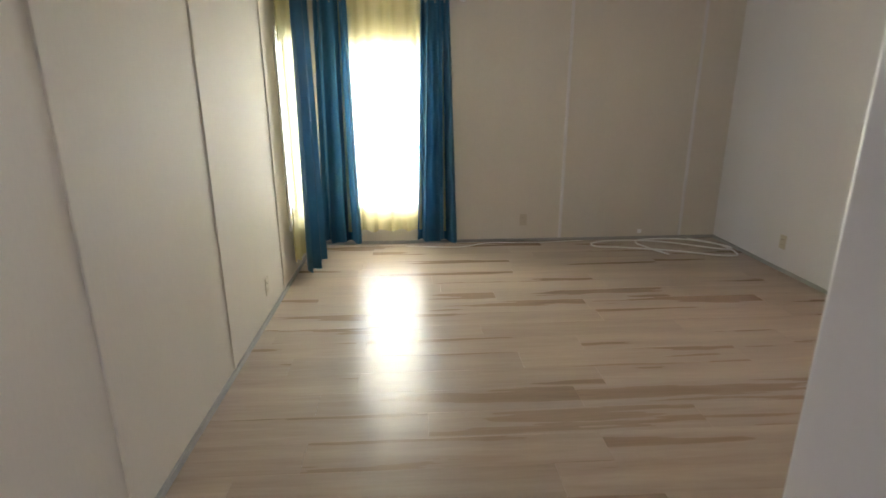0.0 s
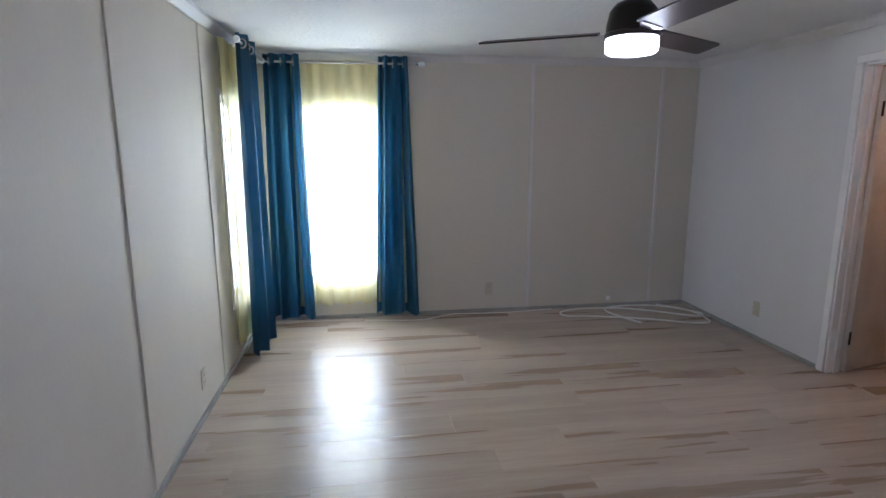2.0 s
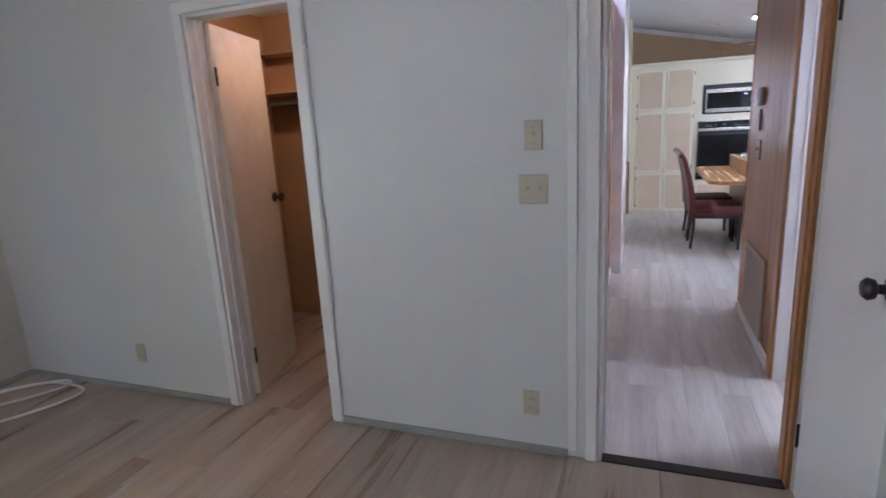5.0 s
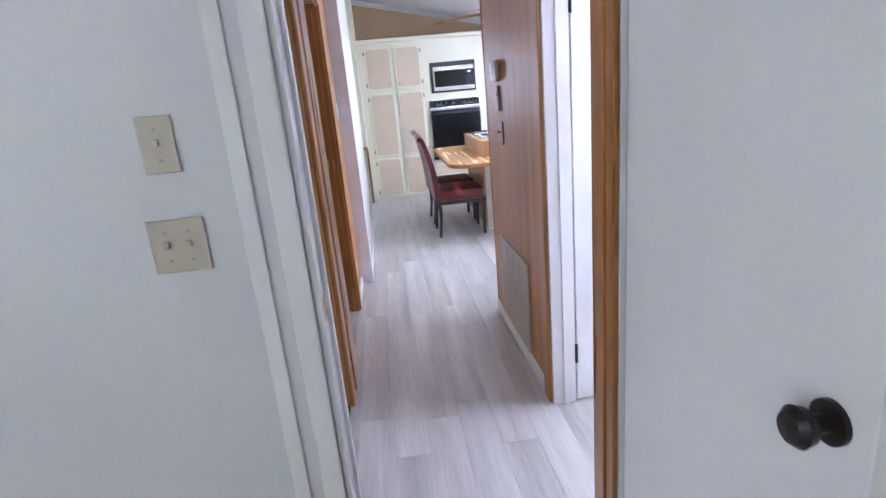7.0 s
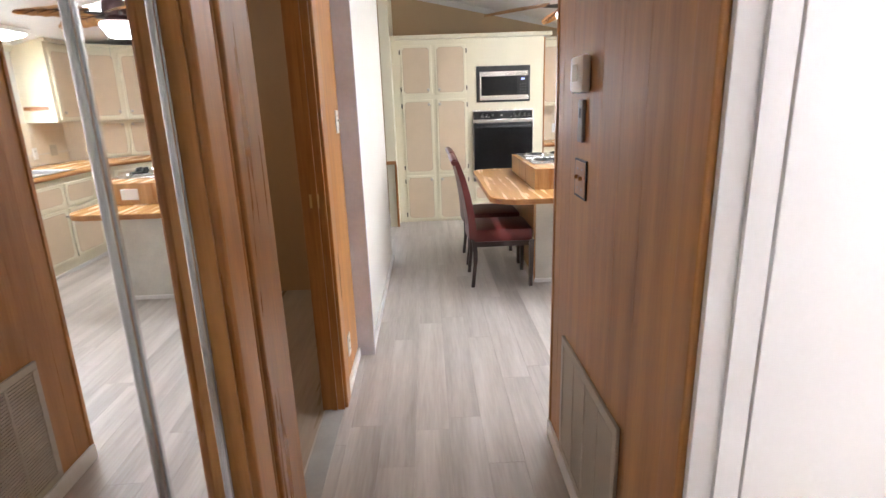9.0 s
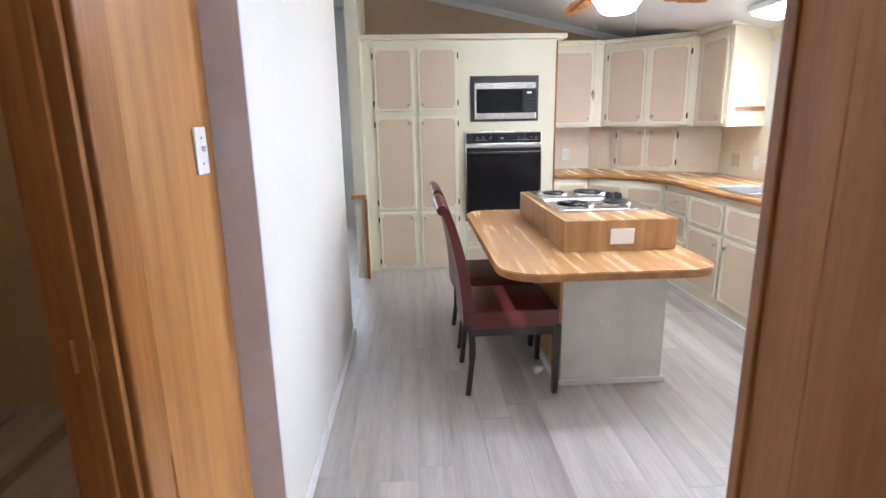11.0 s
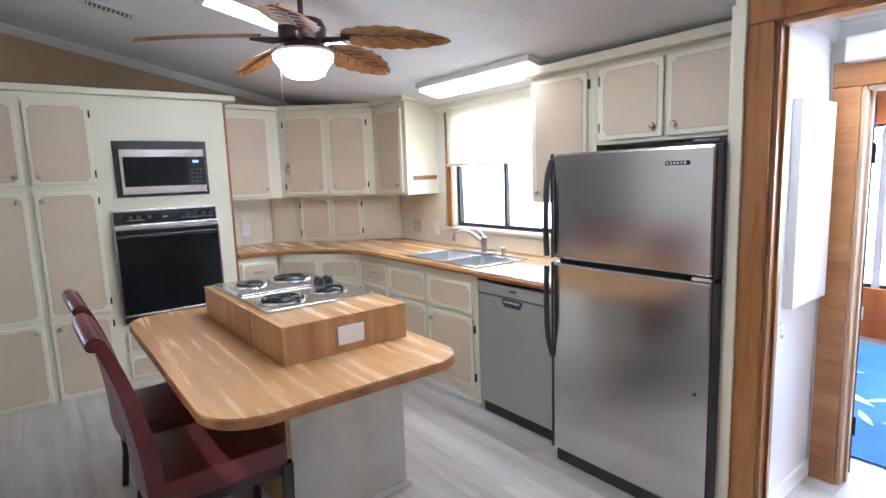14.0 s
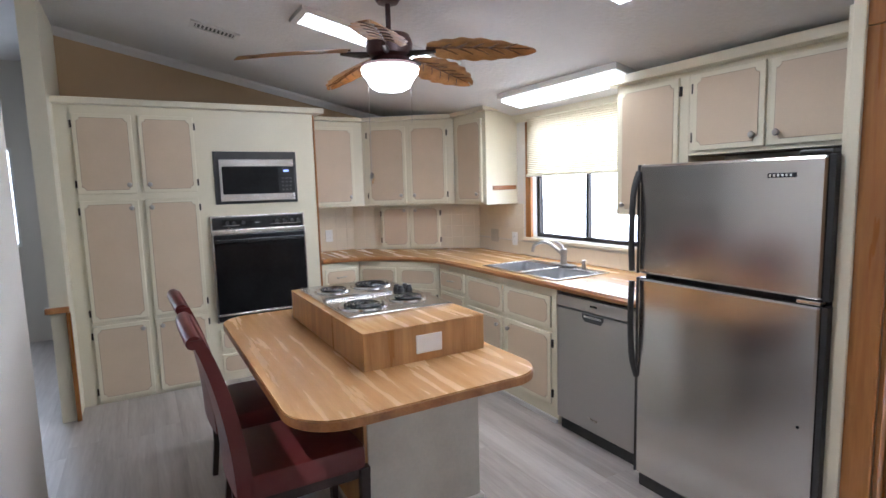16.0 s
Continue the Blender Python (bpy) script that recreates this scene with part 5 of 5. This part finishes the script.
# hall fittings
th = root("thermostat", pose(0.854, 1.79, 1.51, 0, 0, -90), "white rounded thermostat on the oak panel", "thermostat")
part("case", boxes((-0.068, 0.068, -0.03, 0, -0.055, 0.055), bevel=0.012), M_PLATE, th, "", None, True)
part("screen", boxes((-0.035, 0.02, -0.0312, -0.0295, -0.02, 0.03), bevel=0.001), M_IVORY, th)
rc = root("remote_control", pose(0.854, 1.79, 1.37, 0, 0, -90), "slim dark fan control on the oak panel", "remote control")
part("case", boxes((-0.024, 0.024, -0.012, 0, -0.065, 0.065), bevel=0.004), M_GREYBASE, rc)
part("button", boxes((-0.01, 0.01, -0.0135, -0.012, 0.01, 0.04), bevel=0.001), M_BLACKPL, rc)
plate(pose(0.854, 1.79, 1.188, 0, 0, -90), "dark framed wooden double light switch plate", "switch2", 0.11, 0.11, M_WOODTRIM)
struct("trim_switch_frame", boxes((0.849, 0.855, 1.727, 1.734, 1.126, 1.25), (0.849, 0.855, 1.846, 1.853, 1.126, 1.25), (0.849, 0.855, 1.734, 1.846, 1.244, 1.25), (0.849, 0.855, 1.734, 1.846, 1.126, 1.132)), M_BRONZE, "dark switch frame", "trim")
gr = root("return_air_grille", pose(0.854, 1.94, 0.075, 0, 0, -90), "beige return air grille low on the wall", "air vent")
part("frame", boxes((0, 0.61, -0.012, 0, 0, 0.03), (0, 0.61, -0.012, 0, 0.465, 0.495), (0, 0.03, -0.012, 0, 0.03, 0.465), (0.58, 0.61, -0.012, 0, 0.03, 0.465), bevel=0.003), M_GRILLE, gr)
part("backing", boxes((0.03, 0.58, -0.003, -0.0005, 0.03, 0.465)), M_GREYBASE, gr)
for i in range(3):
    part("divider", boxes((0.16 + 0.137 * i, 0.172 + 0.137 * i, -0.011, -0.003, 0.03, 0.465)), M_GRILLE, gr)
for i in range(34):
    part("slat", boxes((0.03, 0.58, -0.009, -0.004, 0.034 + 0.0127 * i, 0.042 + 0.0127 * i)), M_GRILLE, gr)

# mirrored closet doors
for y0, y1, x in ((-0.655, 0.065, -0.116), (0.02, 0.365, -0.139)):
    md = root("mirror_door", pose(x, 0.81, 0.006, 0, 0.25, 1.0), "sliding mirrored closet door with aluminium frame", "mirror door", "mirrored closet doors")
    part("mirror", boxes((-0.006, 0.0, y0 + 0.014, y1 - 0.014, 0.03, 1.97)), M_MIRROR, md, "clear mirror glass")
    for sp in ((y0, y0 + 0.022, 0.012, 1.985), (y1 - 0.022, y1, 0.012, 1.985)):
        part("stile", boxes((-0.012, 0.008, *sp), bevel=0.003), M_ALU, md, "ribbed aluminium stile")
        part("stile_rib", boxes((0.0081, 0.0105, sp[0] + 0.008, sp[0] + 0.013, 0.014, 1.98)), M_ALU, md)
    for z0 in (0.012, 1.963):
        part("rail", boxes((-0.012, 0.008, y0 + 0.022, y1 - 0.022, z0, z0 + 0.022), bevel=0.003), M_ALU, md)
struct("trim_mirror_track", boxes((-0.18, -0.10, 0.121, 1.184, 0.0, 0.004), (-0.18, -0.172, 0.121, 1.184, 0.004, 0.011), (-0.144, -0.138, 0.121, 1.184, 0.004, 0.011), (-0.112, -0.104, 0.121, 1.184, 0.004, 0.011)), M_BRONZE, "dark metal door track on the floor", "trim")
struct("trim_mirror_track_top", boxes((-0.18, -0.104, 0.121, 1.184, 1.99, 2.03)), M_ALU, "metal door track", "trim")
struct("trim_dim_threshold", boxes((-0.19, -0.10, 1.57, 2.41, 0.0, 0.006), bevel=0.002), M_GREYBASE, "worn metal threshold", "trim")
# closet
for z, y0 in ((1.72, 1.10), (2.0, 1.22)):
    sf = root("closet_shelf", Matrix(), "tan painted closet shelf", "shelf")
    part("board", boxes((-2.515, -1.105, y0, 1.415, z, z + 0.02), bevel=0.002), M_CLOSET, sf)
tagged(part("hanging_rail", tube([(-2.515, 1.18, 1.66), (-1.105, 1.18, 1.66)], 0.014, 10), M_NICKEL, None, "", None, True), "metal clothes rail under the closet shelf", "clothes rail")
cl = root("closet_light", pose(-1.64, 0.5, 2.24), "lit round closet ceiling light", "ceiling light")
p = part("globe", lathe([(0.0, -0.10), (0.05, -0.095), (0.085, -0.07), (0.10, -0.035), (0.095, -0.012)], 24), M_LAMPGLASS, cl, "lit opal glass globe", None, True)
p.visible_shadow = False
part("base", lathe([(0.10, -0.011), (0.105, 0.0), (0.105, 0.058), (0.0, 0.058)], 24), M_PLATE, cl)


# ---- cables ----
def cable(points, r, label, n=8):
    return tagged(part("cable", tube(spline(points, n), r, 6), M_CABLE, None, "", None, True), label, "cable")


cable([(-3.52, -0.30, 0.012), (-3.30, -0.10, 0.01), (-2.98, -0.10, 0.01), (-2.95, -0.28, 0.012), (-3.12, -0.62, 0.01), (-3.26, -1.05, 0.01), (-3.30, -1.28, 0.01), (-3.42, -1.30, 0.01), (-3.50, -1.05, 0.01), (-3.40, -0.62, 0.018), (-3.12, -0.16, 0.018), (-3.22, -0.05, 0.012), (-3.46, -0.28, 0.012), (-3.53, -0.55, 0.01), (-3.50, -0.80, 0.01), (-3.36, -0.88, 0.018), (-3.18, -0.80, 0.01), (-3.02, -0.72, 0.01)], 0.0075, "coiled white coaxial cable on the floor")
cable([(-3.545, -1.35, 0.006), (-3.50, -1.8, 0.005), (-3.52, -2.3, 0.005), (-3.40, -2.6, 0.005), (-3.46, -3.1, 0.005)], 0.004, "thin grey wire along the wall base")
cable([(-1.225, -0.012, 2.0), (-1.227, -0.012, 1.4), (-1.224, -0.012, 0.75), (-1.228, -0.014, 0.55), (-1.23, -0.02, 0.02)], 0.004, "thin white cable clipped along the casing")
cable([(-1.31, 0.12, 0.30), (-1.35, 0.20, 0.12), (-1.42, 0.32, 0.02), (-1.55, 0.36, 0.008)], 0.006, "loose white cable end in the closet doorway")
for z in (1.80, 1.37, 0.62):
    tagged(part("cable_clip", boxes((-1.233, -1.217, -0.02, -0.001, z, z + 0.012), bevel=0.002), M_PLATE), "small white cable clip on the wall", "cable clip")

# ---- passage and sunroom ----
pb = root("wall_panel_box", pose(0, 2.989, 0), "white shallow cabinet box on the passage wall", "wall cabinet")
part("back_frame", boxes((2.79, 3.23, -0.012, 0, 0.87, 1.78), bevel=0.003), M_WHITE, pb)
part("door", boxes((2.84, 3.21, -0.05, -0.0125, 0.90, 1.74), bevel=0.004), M_WHITE, pb)
ac = root("wall_heater", pose(3.262, 2.60, 1.955, 0, 0, -90), "white slim wall unit above the back door", "air conditioner")
part("case", boxes((-0.32, 0.5, -0.075, 0, -0.06, 0.045), bevel=0.008), M_WHITE, ac)
part("slot", boxes(*[(-0.10 + 0.03 * i, -0.082 + 0.03 * i, -0.0765, -0.0748, -0.04, -0.03) for i in range(5)]), M_BLACKPL, ac)
rug = root("area_rug", pose(4.75, 2.3, 0.001), "blue rug with pale leaf pattern on sunroom floor", "rug")
part("rug_field", boxes((-1.15, 1.0, -1.6, 1.25, 0, 0.008), bevel=0.003), M_RUG, rug)
rnd = random.Random(8)
for i in range(46):
    cx, cy, a, s = rnd.uniform(-0.95, 0.85), rnd.uniform(-1.4, 1.1), rnd.uniform(0, 360), rnd.uniform(0.7, 1.3)
    pts = [(s * 0.26 * (k / 9 - 0.5), s * 0.035 * math.sin(math.pi * k / 9)) for k in range(10)] + [(s * 0.26 * (k / 9 - 0.5), -s * 0.02 * math.sin(math.pi * k / 9)) for k in range(8, 0, -1)]
    part("leaf_pattern", prism(pts, 0.0, 0.0015), M_RUGLEAF, rug, "", pose(cx, cy, 0.0085 + 0.0002 * (i % 6), 0, 0, a))
vb = root("vertical_blinds", pose(5.93, 0, 0), "white vertical blind slats in the sunroom windows", "window blind")
for i in range(24):
    part("slat", boxes((-0.02, -0.018, 2.1 + 0.105 * i, 2.155 + 0.105 * i, 0.44, 1.76)), M_PLATE, vb)

# ---- splashback tiles ----
tiles = {}


def tile_row(parent, axis, a0, a1, at, z0, z1, s=0.108):
    z = z0
    while z < z1 - 0.02:
        h = min(s, z1 - z)
        a = a0
        while a < a1 - 0.02:
            w = min(s, a1 - a)
            key = (axis, round(w, 3), round(h, 3))
            if key not in tiles:
                bm = bmesh.new()
                if axis == "y":
                    box(bm, -0.007, 0, 0.0003, w - 0.0003, 0.0003, h - 0.0003, 0.0005, 1)
                else:
                    box(bm, 0.0003, w - 0.0003, -0.007, 0, 0.0003, h - 0.0003, 0.0005, 1)
                me = bpy.data.meshes.new("tile")
                bm.to_mesh(me)
                bm.free()
                me.materials.append(M_TILE)
                tiles[key] = me
            ob = new("tile", tiles[key])
            ob.parent = parent
            ob.location = (at, a, z) if axis == "y" else (a, at, z)
            a += s
        z += s


tile_row(bpy.data.objects["wall_kitchen_east"], "y", 3.95, 7.19, 3.268, 0.902, 1.02)
tile_row(bpy.data.objects["wall_kitchen_east"], "y", 5.75, 7.19, 3.268, 1.02, 1.333)
tile_row(bpy.data.objects["wall_gable"], "x", 1.77, 3.25, 7.198, 0.902, 1.333)
corner = struct("wall_splashback_corner", boxes((-0.225, 1.025, 0.001, 0.012, 0.0, 0.431)), M_TILE, "cream glazed tile splashback across the corner", "wall")
corner.matrix_world = pose(2.449, 7.043, 0.902, 0, 0, DA)
tile_row(corner, "x", -0.215, 1.02, 0.0005, 0.001, 0.429)


# ---- floor planks ----
def planks(parent, mat, x0, x1, y0, y1, w, length, seed, skip=None):
    rnd = random.Random(seed)
    made = {}
    x = x0
    while x < x1 - 0.01:
        w1 = min(w, x1 - x)
        y = y0 - rnd.uniform(0.1, length - 0.1)
        while y < y1:
            a, b = max(y, y0), min(y + length, y1)
            y += length
            if b - a < 0.03 or (skip and skip(x, x + w1, a, b)):
                continue
            key = (round(w1, 4), round(b - a, 4))
            if key not in made:
                bm = boxes((-w1 / 2 + 0.0004, w1 / 2 - 0.0004, -(b - a) / 2 + 0.0005, (b - a) / 2 - 0.0005, -0.009, 0.0))
                me = bpy.data.meshes.new("plank")
                bm.to_mesh(me)
                bm.free()
                me.materials.append(mat)
                made[key] = me
            ob = new("plank", made[key])
            ob.parent = parent
            ob.location = (x + w1 / 2, (a + b) / 2, 0)
        x += w


planks(bpy.data.objects["floor_bedroom"], M_PLANK_BED, -3.58, 1.48, -4.0, 0.03, 0.192, 1.28, 3)
planks(bpy.data.objects["floor_kitchen"], M_PLANK_HALL, -0.2, 3.4, 0.03, 7.2, 0.152, 1.22, 4)
